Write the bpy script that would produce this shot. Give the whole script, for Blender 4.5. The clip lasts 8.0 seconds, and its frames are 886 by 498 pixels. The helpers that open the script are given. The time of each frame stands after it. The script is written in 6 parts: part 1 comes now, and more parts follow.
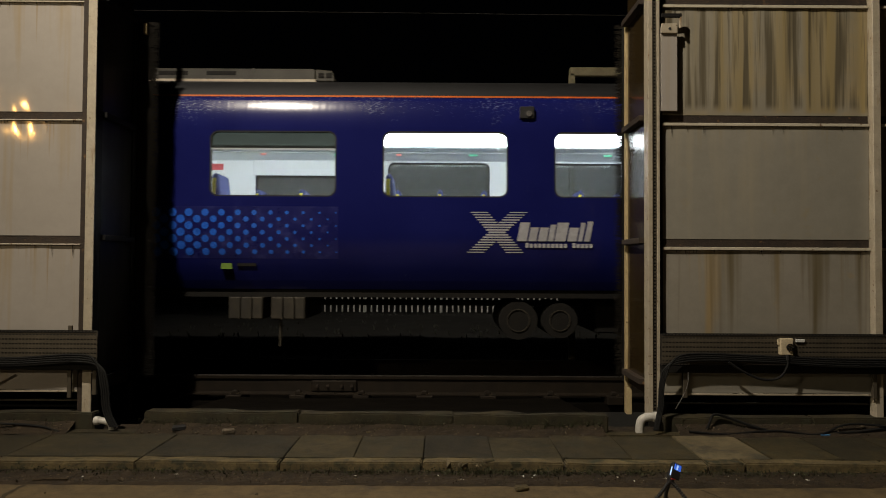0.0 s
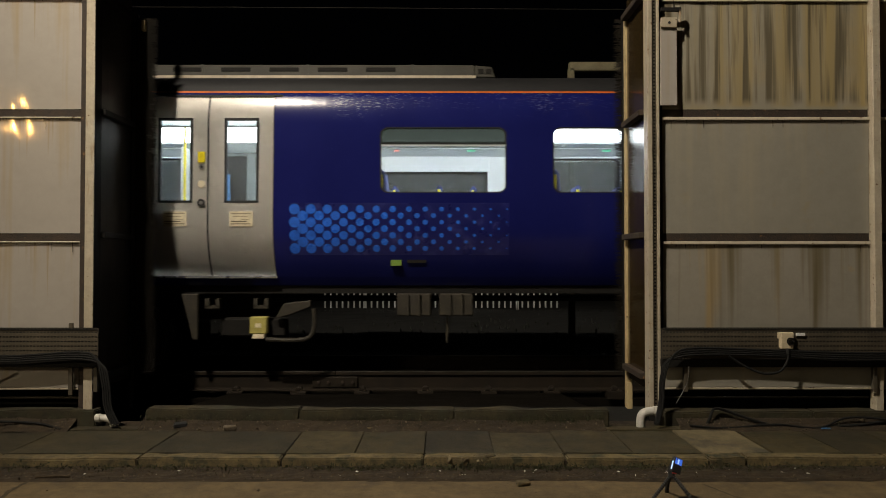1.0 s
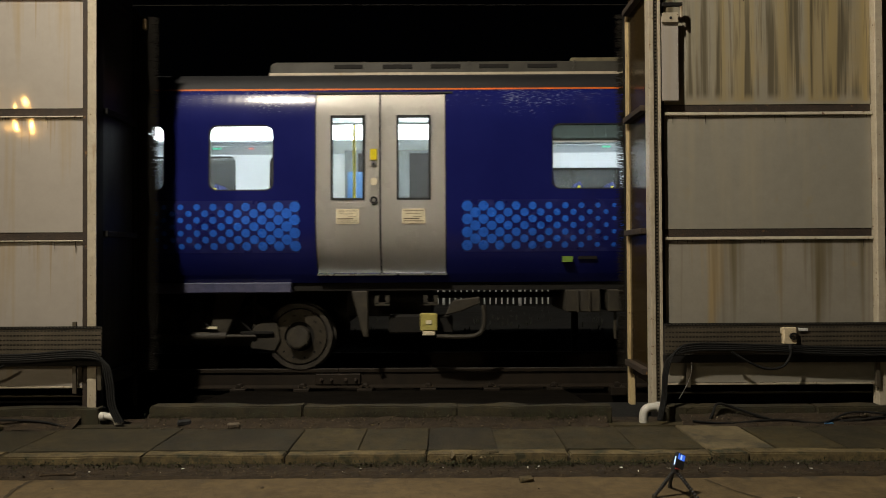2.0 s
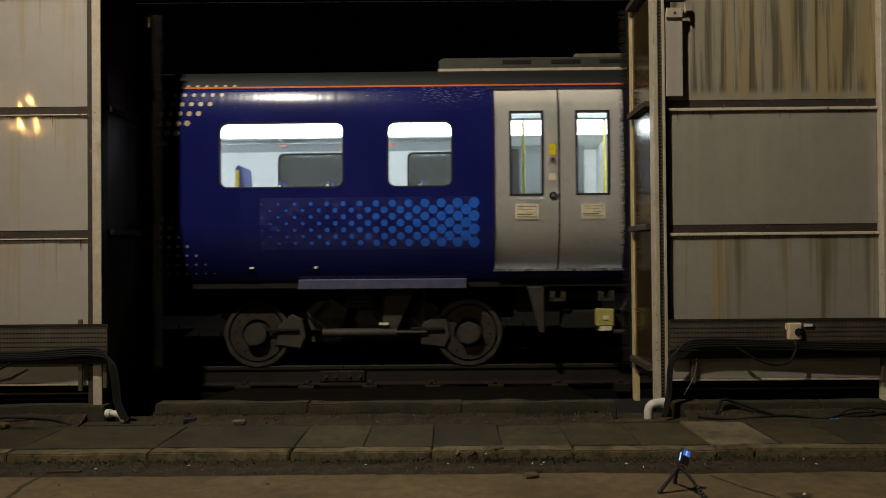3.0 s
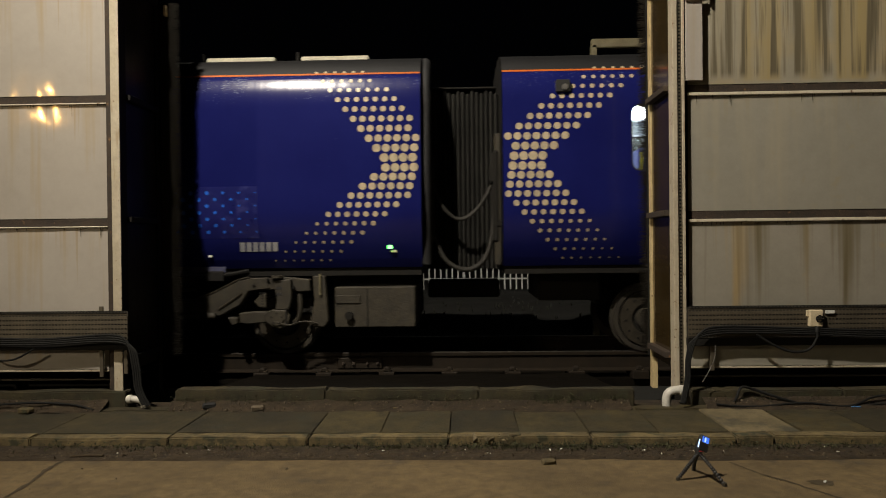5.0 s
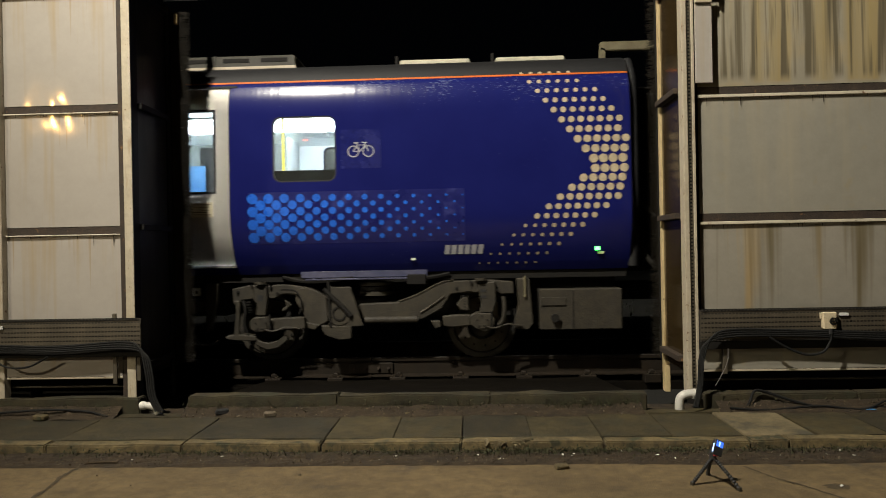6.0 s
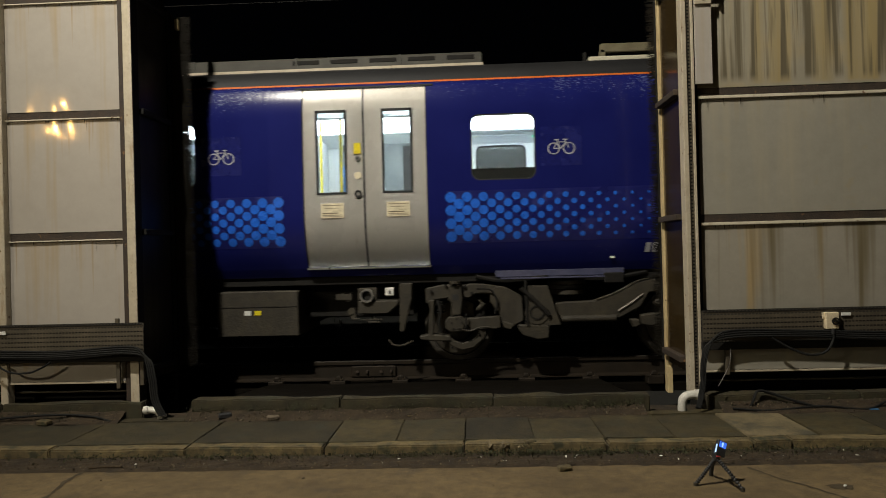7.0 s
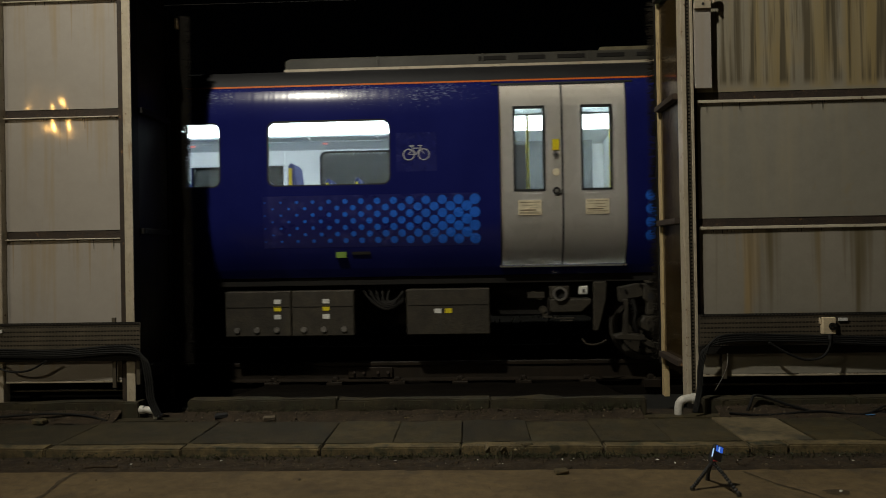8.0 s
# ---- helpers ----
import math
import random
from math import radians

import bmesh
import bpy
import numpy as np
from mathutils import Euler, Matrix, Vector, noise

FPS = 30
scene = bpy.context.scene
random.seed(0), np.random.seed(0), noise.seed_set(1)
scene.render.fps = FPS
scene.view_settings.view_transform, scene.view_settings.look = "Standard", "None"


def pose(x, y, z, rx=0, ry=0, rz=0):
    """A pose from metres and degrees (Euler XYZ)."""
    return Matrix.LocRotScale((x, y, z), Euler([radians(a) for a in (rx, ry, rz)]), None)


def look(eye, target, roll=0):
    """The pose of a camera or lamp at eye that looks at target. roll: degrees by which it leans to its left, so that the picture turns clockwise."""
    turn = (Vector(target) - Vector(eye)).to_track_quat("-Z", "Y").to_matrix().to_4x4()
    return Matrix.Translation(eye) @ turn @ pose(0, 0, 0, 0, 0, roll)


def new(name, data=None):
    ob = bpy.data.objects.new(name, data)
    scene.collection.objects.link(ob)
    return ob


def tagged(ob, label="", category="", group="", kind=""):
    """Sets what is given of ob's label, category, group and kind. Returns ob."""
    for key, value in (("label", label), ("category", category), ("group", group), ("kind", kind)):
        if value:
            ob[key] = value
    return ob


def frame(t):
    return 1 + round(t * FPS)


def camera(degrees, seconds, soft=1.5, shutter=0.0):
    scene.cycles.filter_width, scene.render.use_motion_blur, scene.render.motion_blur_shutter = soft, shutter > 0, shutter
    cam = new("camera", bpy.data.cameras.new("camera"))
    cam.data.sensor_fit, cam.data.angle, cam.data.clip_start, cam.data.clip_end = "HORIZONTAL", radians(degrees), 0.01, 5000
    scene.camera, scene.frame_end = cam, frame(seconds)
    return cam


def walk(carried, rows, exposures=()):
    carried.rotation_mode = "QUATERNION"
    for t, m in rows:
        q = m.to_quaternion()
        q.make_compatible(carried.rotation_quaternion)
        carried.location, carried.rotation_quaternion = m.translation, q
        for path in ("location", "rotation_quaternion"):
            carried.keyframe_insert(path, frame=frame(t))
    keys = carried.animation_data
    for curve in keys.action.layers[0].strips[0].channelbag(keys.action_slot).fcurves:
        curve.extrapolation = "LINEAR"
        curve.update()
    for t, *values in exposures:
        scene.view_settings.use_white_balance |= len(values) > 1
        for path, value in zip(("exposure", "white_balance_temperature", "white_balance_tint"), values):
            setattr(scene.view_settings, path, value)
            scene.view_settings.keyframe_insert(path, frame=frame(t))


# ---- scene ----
cam = camera(65.0, 8.0, 1.0, 0.35)
EXPOSURES = [(0, -0.35, 6550, 11), (0.7, -0.3, 6550, 11), (1.5, 0.05, 6500, 10), (3.0, -0.4, 6400, 9), (4.0, -0.5, 6500, 10), (4.7, 0.0, 6450, 10), (5.8, 0.6, 6200, 8), (6.6, 0.55, 6150, 7), (7.0, 0.15, 6150, 7), (7.5, -0.6, 6150, 7), (8, -0.75, 6150, 6)]
PATH = [
    (0, (0.02, 0.036, 1.755), (0.023, 2.035, 1.804), 0.3),
    (0.5, (0.016, 0.039, 1.75), (0.022, 2.039, 1.795), 0.2),
    (1, (0.015, 0.037, 1.757), (0.019, 2.036, 1.793), 0.0),
    (1.5, (0.019, 0.035, 1.762), (0.02, 2.034, 1.791), -0.2),
    (3, (0.015, 0.034, 1.756), (0.001, 2.033, 1.774), -0.5),
    (3.5, (0.01, 0.043, 1.751), (-0.015, 2.042, 1.758), -0.5),
    (4, (0.012, 0.04, 1.734), (-0.024, 2.039, 1.73), -0.4),
    (4.5, (0.013, 0.046, 1.732), (-0.035, 2.046, 1.717), -0.5),
    (6, (-0.011, 0.04, 1.75), (-0.096, 2.039, 1.747), -1.1),
    (6.5, (0.005, 0.035, 1.742), (-0.089, 2.033, 1.746), -1.4),
    (7, (-0.009, 0.029, 1.749), (-0.099, 2.027, 1.754), -1.5),
    (7.5, (-0.017, 0.025, 1.75), (-0.104, 2.023, 1.758), -1.3),
    (8, (-0.018, 0.032, 1.757), (-0.1, 2.03, 1.765), -1.0),
]
walk(cam, [(t, look(eye, target, roll)) for t, eye, target, roll in PATH], EXPOSURES)

# ---- train travel: metres covered along the track by time ----
RUN_T = [0, .5, 1, 1.5, 3, 3.5, 4, 4.5, 6, 6.5, 7, 7.5, 8]
RUN_X = [0, 1.036, 2.064, 3.09, 6.237, 7.394, 8.587, 9.80, 13.40, 14.60, 15.803, 17.005, 18.215]


def run(t):
    """Distance covered at t, by a smooth curve through the timetable."""
    n = len(RUN_T)
    sl = [(RUN_X[i + 1] - RUN_X[i]) / (RUN_T[i + 1] - RUN_T[i]) for i in range(n - 1)]
    tan = [sl[0]] + [(sl[i - 1] + sl[i]) / 2 for i in range(1, n - 1)] + [sl[-1]]
    i = max(k for k in range(n - 1) if RUN_T[k] <= t)
    h = RUN_T[i + 1] - RUN_T[i]
    q = (t - RUN_T[i]) / h
    return ((2 * q ** 3 - 3 * q ** 2 + 1) * RUN_X[i] + (q ** 3 - 2 * q ** 2 + q) * h * tan[i]
            + (3 * q ** 2 - 2 * q ** 3) * RUN_X[i + 1] + (q ** 3 - q ** 2) * h * tan[i + 1])


# ---- night sky and the yard's lamps ----
world = bpy.data.worlds.new("night")
scene.world = world
world.use_nodes = True
world.node_tree.nodes["Background"].inputs[0].default_value = (0.55, 0.62, 0.8, 1)
world.node_tree.nodes["Background"].inputs[1].default_value = 0.0005


def yard_lamp(name, at, watts, colour, size):
    lamp = bpy.data.lights.new(name, "POINT")
    lamp.energy, lamp.color, lamp.shadow_soft_size = watts, colour, size
    ob = new(name, lamp)
    ob.location = at
    return ob


flood = bpy.data.lights.new("yard_floodlight", "SPOT")
flood.energy, flood.color, flood.shadow_soft_size, flood.spot_size, flood.spot_blend = 7000, (1.0, 0.895, 0.735), 0.16, radians(92), 0.9
new("yard_floodlight", flood).matrix_world = look((-4.3, 1.2, 11.5), (1.2, 8.2, 3.4))
yard_lamp("yard_floodlight", (-8.7, 0.0, 4.7), 560, (1.0, 0.83, 0.56), 0.10)
spot = bpy.data.lights.new("far_yard_lamp", "SPOT")
spot.energy, spot.color, spot.shadow_soft_size, spot.spot_size, spot.spot_blend = 520, (1.0, 0.93, 0.8), 0.15, radians(62), .6
new("far_yard_lamp", spot).matrix_world = look((0.3, 18.0, 7.5), (0.0, 25.0, 1.0))


# ---- materials ----
def nodes_of(name):
    m = bpy.data.materials.new(name)
    m.use_nodes = True
    nt = m.node_tree
    return m, nt, nt.nodes["Principled BSDF"]


def link(nt, a, ao, b, bi):
    nt.links.new(a.outputs[ao], b.inputs[bi])


def rgb(c):
    return (*c, 1)


def noise_node(nt, scale, detail=4, stretch=(1, 1, 1), rough=.55, source="Object"):
    co = nt.nodes.new("ShaderNodeTexCoord")
    mp = nt.nodes.new("ShaderNodeMapping")
    mp.inputs["Scale"].default_value = stretch
    nz = nt.nodes.new("ShaderNodeTexNoise")
    nz.inputs["Scale"].default_value, nz.inputs["Detail"].default_value = scale, detail
    nz.inputs["Roughness"].default_value = rough
    link(nt, co, source, mp, 0)
    link(nt, mp, 0, nz, "Vector")
    return nz


def ramp(nt, src, lo, hi, c0=(0, 0, 0), c1=(1, 1, 1)):
    r = nt.nodes.new("ShaderNodeValToRGB")
    r.color_ramp.elements[0].position, r.color_ramp.elements[1].position = lo, hi
    r.color_ramp.elements[0].color, r.color_ramp.elements[1].color = rgb(c0), rgb(c1)
    link(nt, src, 0, r, 0)
    return r


def mix(nt, fac, a, b):
    """Colour mix; fac a node, a and b nodes or colours."""
    mx = nt.nodes.new("ShaderNodeMix")
    mx.data_type = "RGBA"
    link(nt, fac, 0, mx, 0)
    for v, i in ((a, 6), (b, 7)):
        if isinstance(v, tuple):
            mx.inputs[i].default_value = rgb(v)
        else:
            link(nt, v, 2 if v.bl_idname == "ShaderNodeMix" else 0, mx, i)
    return mx


def drip_layer(nt, col, colour, stretch, at, slope, ends):
    """Water stains that run down a sheet from its top edge: thinner with the way down, stopping at the sheet's foot."""
    co, sep = nt.nodes.new("ShaderNodeTexCoord"), nt.nodes.new("ShaderNodeSeparateXYZ")
    link(nt, co, "Generated", sep, 0)
    way = nt.nodes.new("ShaderNodeMapRange")
    way.inputs[3].default_value, way.inputs[4].default_value = -slope, 0
    link(nt, sep, 2, way, 0)
    add = nt.nodes.new("ShaderNodeMath")
    link(nt, noise_node(nt, 1.0, 3, stretch, .6), 0, add, 0), link(nt, way, 0, add, 1)
    foot = nt.nodes.new("ShaderNodeMapRange")
    foot.interpolation_type = "SMOOTHSTEP"
    foot.inputs[1].default_value, foot.inputs[2].default_value = ends
    link(nt, sep, 2, foot, 0)
    both = nt.nodes.new("ShaderNodeMath")
    both.operation = "MULTIPLY"
    link(nt, ramp(nt, add, *at), 0, both, 0), link(nt, foot, 0, both, 1)
    return mix(nt, both, col, colour)


def surface(name, base, second, rough=.6, metal=0.0, scale=3.0, grain=60.0, bump=.15, streaks=None, streak_at=(.5, .68),
            streak_scale=(9, 9, .35), coat=0.0, rough_var=.15, random=0.0, spots=None, spots_at=(.62, .7), spots_scale=14, spec=.5, worn=.3, grit=.5, drips=(), tint=(1, 1, 1)):
    """A worn surface: two base colours by broad noise, fine grain, streaks that run down, spots, and bump."""
    m, nt, p = nodes_of(name)
    broad = noise_node(nt, scale, 5)
    fine = noise_node(nt, grain, 3)
    col = mix(nt, ramp(nt, broad, .35, .65), base, second)
    grainy = nt.nodes.new("ShaderNodeMix")
    grainy.data_type, grainy.blend_type = "RGBA", "MULTIPLY"
    grainy.inputs[0].default_value = grit
    link(nt, col, 2, grainy, 6)
    link(nt, ramp(nt, fine, .2, .75, (.55, .55, .55), (1.15, 1.15, 1.15)), 0, grainy, 7)
    middle = noise_node(nt, max(9.0, scale * 4), 6, (1, 1, 1), .7)
    mottle = nt.nodes.new("ShaderNodeMix")
    mottle.data_type, mottle.blend_type = "RGBA", "MULTIPLY"
    mottle.inputs[0].default_value = worn
    link(nt, grainy, 2, mottle, 6)
    link(nt, ramp(nt, middle, .34, .68, (.28, .28, .28), (1.5, 1.5, 1.5)), 0, mottle, 7)
    col = mottle
    if streaks:
        st = noise_node(nt, 1.0, 5, streak_scale)
        col = mix(nt, ramp(nt, st, *streak_at), col, streaks)
    if spots:
        sp = noise_node(nt, spots_scale, 6)
        col = mix(nt, ramp(nt, sp, *spots_at), col, spots)
    for colour, stretch, at, slope, ends in drips:
        col = drip_layer(nt, col, colour, stretch, at, slope, ends)
    if random:
        info = nt.nodes.new("ShaderNodeObjectInfo")
        hs = nt.nodes.new("ShaderNodeHueSaturation")
        mr = nt.nodes.new("ShaderNodeMapRange")
        mr.inputs[3].default_value, mr.inputs[4].default_value = 1 - random, 1 + random
        link(nt, info, "Random", mr, 0)
        link(nt, mr, 0, hs, "Value")
        link(nt, col, 2, hs, "Color")
        link(nt, hs, 0, p, "Base Color")
        shift = nt.nodes.new("ShaderNodeMath")
        shift.operation = "MULTIPLY"
        shift.inputs[1].default_value = 37.0
        link(nt, info, "Random", shift, 0)
        for nd in [n for n in nt.nodes if n.bl_idname == "ShaderNodeMapping"]:
            link(nt, shift, 0, nd, "Location")
    else:
        link(nt, col, 2, p, "Base Color")
    rr = nt.nodes.new("ShaderNodeMapRange")
    rr.inputs[3].default_value, rr.inputs[4].default_value = max(.02, rough - rough_var), min(1, rough + rough_var)
    link(nt, broad, 0, rr, 0)
    link(nt, rr, 0, p, "Roughness")
    p.inputs["Metallic"].default_value = metal
    p.inputs["Specular IOR Level"].default_value = spec
    p.inputs["Specular Tint"].default_value = rgb(tint)
    if coat:
        p.inputs["Coat Weight"].default_value, p.inputs["Coat Roughness"].default_value = coat, .08
    if bump:
        bp = nt.nodes.new("ShaderNodeBump")
        bp.inputs["Strength"].default_value, bp.inputs["Distance"].default_value = bump, .01
        link(nt, fine, 0, bp, "Height")
        link(nt, bp, 0, p, "Normal")
    return m


def glow(name, colour, strength):
    m, nt, p = nodes_of(name)
    p.inputs["Base Color"].default_value = rgb(colour)
    p.inputs["Emission Color"].default_value, p.inputs["Emission Strength"].default_value = rgb(colour), strength
    return m


def pane_glass(name, tint, dusty=.03):
    m, nt, p = nodes_of(name)
    nt.nodes.remove(p)
    tr, gl = nt.nodes.new("ShaderNodeBsdfTransparent"), nt.nodes.new("ShaderNodeBsdfGlossy")
    tr.inputs[0].default_value, gl.inputs["Roughness"].default_value = rgb(tint), .03
    fr, ms = nt.nodes.new("ShaderNodeFresnel"), nt.nodes.new("ShaderNodeMixShader")
    fr.inputs[0].default_value = 1.35
    link(nt, fr, 0, ms, 0), link(nt, tr, 0, ms, 1), link(nt, gl, 0, ms, 2)
    df, dust = nt.nodes.new("ShaderNodeBsdfDiffuse"), nt.nodes.new("ShaderNodeMixShader")
    df.inputs[0].default_value, dust.inputs[0].default_value = (.62, .66, .64, 1), dusty
    link(nt, ms, 0, dust, 1), link(nt, df, 0, dust, 2)
    nt.links.new(dust.outputs[0], nt.nodes["Material Output"].inputs[0])
    return m


def coach_paint():
    """Dark blue gloss, wet from the wash: flecks of foam along the shoulder and a slight orange peel."""
    m, nt, p = nodes_of("coach_blue")
    broad, flecks = noise_node(nt, 1.3, 4), noise_node(nt, 58, 6, (.45, 1, 1.3), .68)
    col = mix(nt, ramp(nt, broad, .3, .7), (.0072, .009, .084), (.0098, .0124, .104))
    geo = nt.nodes.new("ShaderNodeNewGeometry")
    sep = nt.nodes.new("ShaderNodeSeparateXYZ")
    link(nt, geo, "Position", sep, 0)
    band = nt.nodes.new("ShaderNodeMapRange")
    band.inputs[1].default_value, band.inputs[2].default_value = 3.38, 3.68
    band.inputs[3].default_value, band.inputs[4].default_value = -.02, .105
    link(nt, sep, 2, band, 0)
    add = nt.nodes.new("ShaderNodeMath")
    cluster = nt.nodes.new("ShaderNodeMapRange")
    cluster.inputs[1].default_value, cluster.inputs[2].default_value = .5, .75
    cluster.inputs[3].default_value, cluster.inputs[4].default_value = -.03, .10
    link(nt, noise_node(nt, 1.1, 3, (1, 1, .6)), 0, cluster, 0)
    both = nt.nodes.new("ShaderNodeMath")
    link(nt, band, 0, both, 0), link(nt, cluster, 0, both, 1)
    link(nt, flecks, 0, add, 0), link(nt, both, 0, add, 1)
    foam = ramp(nt, add, .685, .73)
    col = mix(nt, foam, col, (.12, .14, .25))
    link(nt, col, 2, p, "Base Color")
    p.inputs["Roughness"].default_value = .2
    p.inputs["Coat Weight"].default_value, p.inputs["Coat Roughness"].default_value = .2, .05
    p.inputs["Specular IOR Level"].default_value = .3
    bp = nt.nodes.new("ShaderNodeBump")
    bp.inputs["Strength"].default_value, bp.inputs["Distance"].default_value = .22, .01
    link(nt, noise_node(nt, 1, 2, (11, .3, .5)), 0, bp, "Height")
    link(nt, bp, 0, p, "Normal")
    return m


def flat(name, colour, rough=.5, metal=0.0):
    return surface(name, colour, tuple(c * .86 for c in colour), rough, metal, 4, 90, .06)


BLUE = coach_paint()
ROOF = surface("coach_roof_grey", (0.0072, 0.0072, 0.0081), (0.0051, 0.0051, 0.0057), .6, 0, 2, 40, .2)
ORANGE = flat("orange_line", (0.561, 0.1272, 0.015), .35)
DOT_BLUE = flat("bright_blue_film", (0.024, 0.134, 0.6699), .3)
# The lighter cloudy spots paint a lamp's hazy reflection onto this film.
FILM = surface("blue_backing_film", (0.009, 0.0112, 0.0989), (0.0108, 0.0133, 0.1118), .30, 0, 3, 40, .02, worn=.2, grit=.05, coat=.5, spots=(.045, .05, .19), spots_at=(.55, .80), spots_scale=7)
# Paler flecks in this film's colour paint the glare on its wet face.
FLECKED = surface("glare_flecked_film", (.0100, .0125, .108), (.0125, .0155, .120), .26, 0, 3, 40, .03, worn=.25, spots=(.026, .029, .13), spots_at=(.58, .76), spots_scale=15)
DOT_CREAM = flat("cream_film", (0.508, 0.4234, 0.2822), .35)
LOGO = flat("white_film", (0.4799, 0.4799, 0.5108), .35)
DOOR = surface("door_white", (.82, .79, .73), (.80, .77, .71), .28, 0, 2, 30, .02, (.42, .34, .20), (.66, .95), (8, 8, 1.0), coat=.4, worn=.03, grit=.03)
RUBBER = surface("black_rubber", (.008, .008, .009), (.013, .013, .013), .7, 0, 6, 60, .2)
GLASS = pane_glass("window_glass", (.90, .93, .93))
FAR_GLASS = pane_glass("far_window_glass", (.5, .55, .55), .10)
DARK_GLASS = pane_glass("dark_tinted_glass", (.06, .07, .065))
INSIDE = surface("interior_white", (.76, .79, .78), (.74, .77, .76), .45, 0, 2, 50, .02, worn=.02, grit=.03)
FAR_DOOR = surface("inner_door_grey", (.17, .19, .19), (.14, .16, .16), .5, 0, 2, 50, .03, worn=.1)
INSIDE_GREY = surface("interior_grey", (.46, .49, .49), (.43, .46, .46), .5, 0, 2, 50, .02, worn=.03, grit=.04)
LIGHT = glow("saloon_light", (.95, .98, 1.0), 12)
COVE = surface("coving_grey", (.58, .62, .62), (.55, .59, .59), .5, 0, 2, 50, .02, worn=.02, grit=.03)
SEAT = surface("seat_moquette", (.03, .05, .20), (.06, .08, .26), .9, 0, 30, 120, .3)
YELLOW = flat("yellow_paint", (.80, .66, .02), .35)
SKY_BLUE = flat("pale_blue_panel", (.07, .21, .45), .4)
RED = flat("red_print", (.7, .07, .08), .5)
GREEN_SIGN = glow("green_display", (.10, .55, .32), .6)
RED_SIGN = glow("red_display", (.75, .22, .18), .6)
LED = glow("green_led", (.1, 1.0, .1), 6)
PAPER = flat("cream_notice", (.74, .66, .47), .6)
INK = flat("brown_print", (.16, .12, .07), .7)
CHROME = flat("brushed_steel", (.5, .48, .45), .3, .8)
WHITE_PL = flat("white_plastic", (.7, .7, .66), .4)
SWITCH = flat("aged_cream_plastic", (.62, .52, .35), .45)
DULL_YELLOW = flat("faded_yellow", (.42, .37, .10), .5)
UNDER = surface("underframe_grey", (0.0358, 0.0288, 0.0166), (0.0205, 0.0166, 0.0099), .7, 0, 5, 45, .4, (.03, .026, .02), (.55, .75), (7, 7, 1.5), worn=.6)
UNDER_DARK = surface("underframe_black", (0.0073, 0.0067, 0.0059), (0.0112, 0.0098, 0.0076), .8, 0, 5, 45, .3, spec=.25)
WHEEL = surface("wheel_steel", (.06, .053, .041), (.036, .031, .025), .5, .35, 8, 60, .3)
DISC = surface("brake_disc_steel", (.095, .082, .062), (.06, .052, .04), .38, .6, 8, 60, .15, worn=.35)
UNDER_BLUE = surface("bolster_blue_grey", (.05, .055, .11), (.07, .07, .12), .5, 0, 4, 50, .2)
ROOF_UNIT = surface("roof_unit_cream", (0.0376, 0.0345, 0.0238), (0.0265, 0.0243, 0.0168), .6, 0, 3, 60, .2)
LIME = flat("lime_label", (.16, .27, .04), .5)
ROOF_POD = surface("roof_pod_cream", (.50, .47, .36), (.42, .39, .30), .5, 0, 5, 60, .2, worn=.3)
LIP = surface("pale_lip_paint", (0.561, 0.51, 0.3995), (0.493, 0.442, 0.34), .5, 0, 4, 50, .12, (.26, .16, .07), (.64, .80), (14, 14, 2.2), worn=.2, grit=.2, spots=(.14, .08, .04), spots_at=(.64, .70), spots_scale=18)
# The specular tint puts a lamp's golden glint into the sheet's own colour.
PANEL_L = surface("cream_sheet_steel", (0.3591, 0.3292, 0.2918), (0.3367, 0.3068, 0.2694), .075, 0, 1.2, 25, .015, spec=.22, tint=(1, .58, .14), rough_var=.03, worn=.05, grit=.05,
                  drips=(((.25, .155, .05), (15, 1, .22), (.55, .74), .22, (-.2, -.1)), ((.31, .23, .12), (6, 1, .3), (.48, .82), .14, (-.2, -.1))))
PANEL_R = surface("grey_sheet_steel", (0.2736, 0.2554, 0.2098), (0.2493, 0.2341, 0.1915), .42, 0, 1.0, 30, .05, rough_var=.06, worn=.08, grit=.08, spots=(.27, .23, .155), spots_at=(.62, .78), spots_scale=5,
                  drips=(((.27, .215, .12), (10, 1, .4), (.55, .85), .35, (-.2, -.1)), ((.33, .29, .21), (3.5, 1, .25), (.50, .80), .10, (-.2, -.1))))
PANEL_LOW = surface("stained_grey_steel", (0.2736, 0.2493, 0.2037), (0.2432, 0.225, 0.1824), .45, 0, 1.0, 30, .05, rough_var=.06, worn=.08, grit=.10, spots=(.34, .23, .08), spots_at=(.66, .80), spots_scale=2.2,
                    drips=(((.33, .22, .075), (3.1, .4, .15), (.57, .76), .05, (.02, .25)), ((.13, .105, .06), (4.8, 1, .14), (.50, .66), .10, (.02, .30)), ((.20, .165, .10), (16, 1, .3), (.54, .78), .18, (.0, .1))))
PANEL_TOP = surface("stained_sheet_steel", (0.2933, 0.2683, 0.209), (0.2621, 0.2309, 0.1622), .5, 0, 1.0, 30, .05, worn=.06, grit=.06, spots=(.40, .28, .10), spots_at=(.50, .80), spots_scale=1.1,
                    drips=(((.31, .24, .11), (5, 1, .10), (.44, .66), .0, (.0, .05)), ((.115, .096, .06), (8.5, 1, .30), (.525, .64), -.07, (.025, .12)),
                           ((.07, .058, .036), (24, 1, .9), (.54, .76), .03, (.03, .12))))
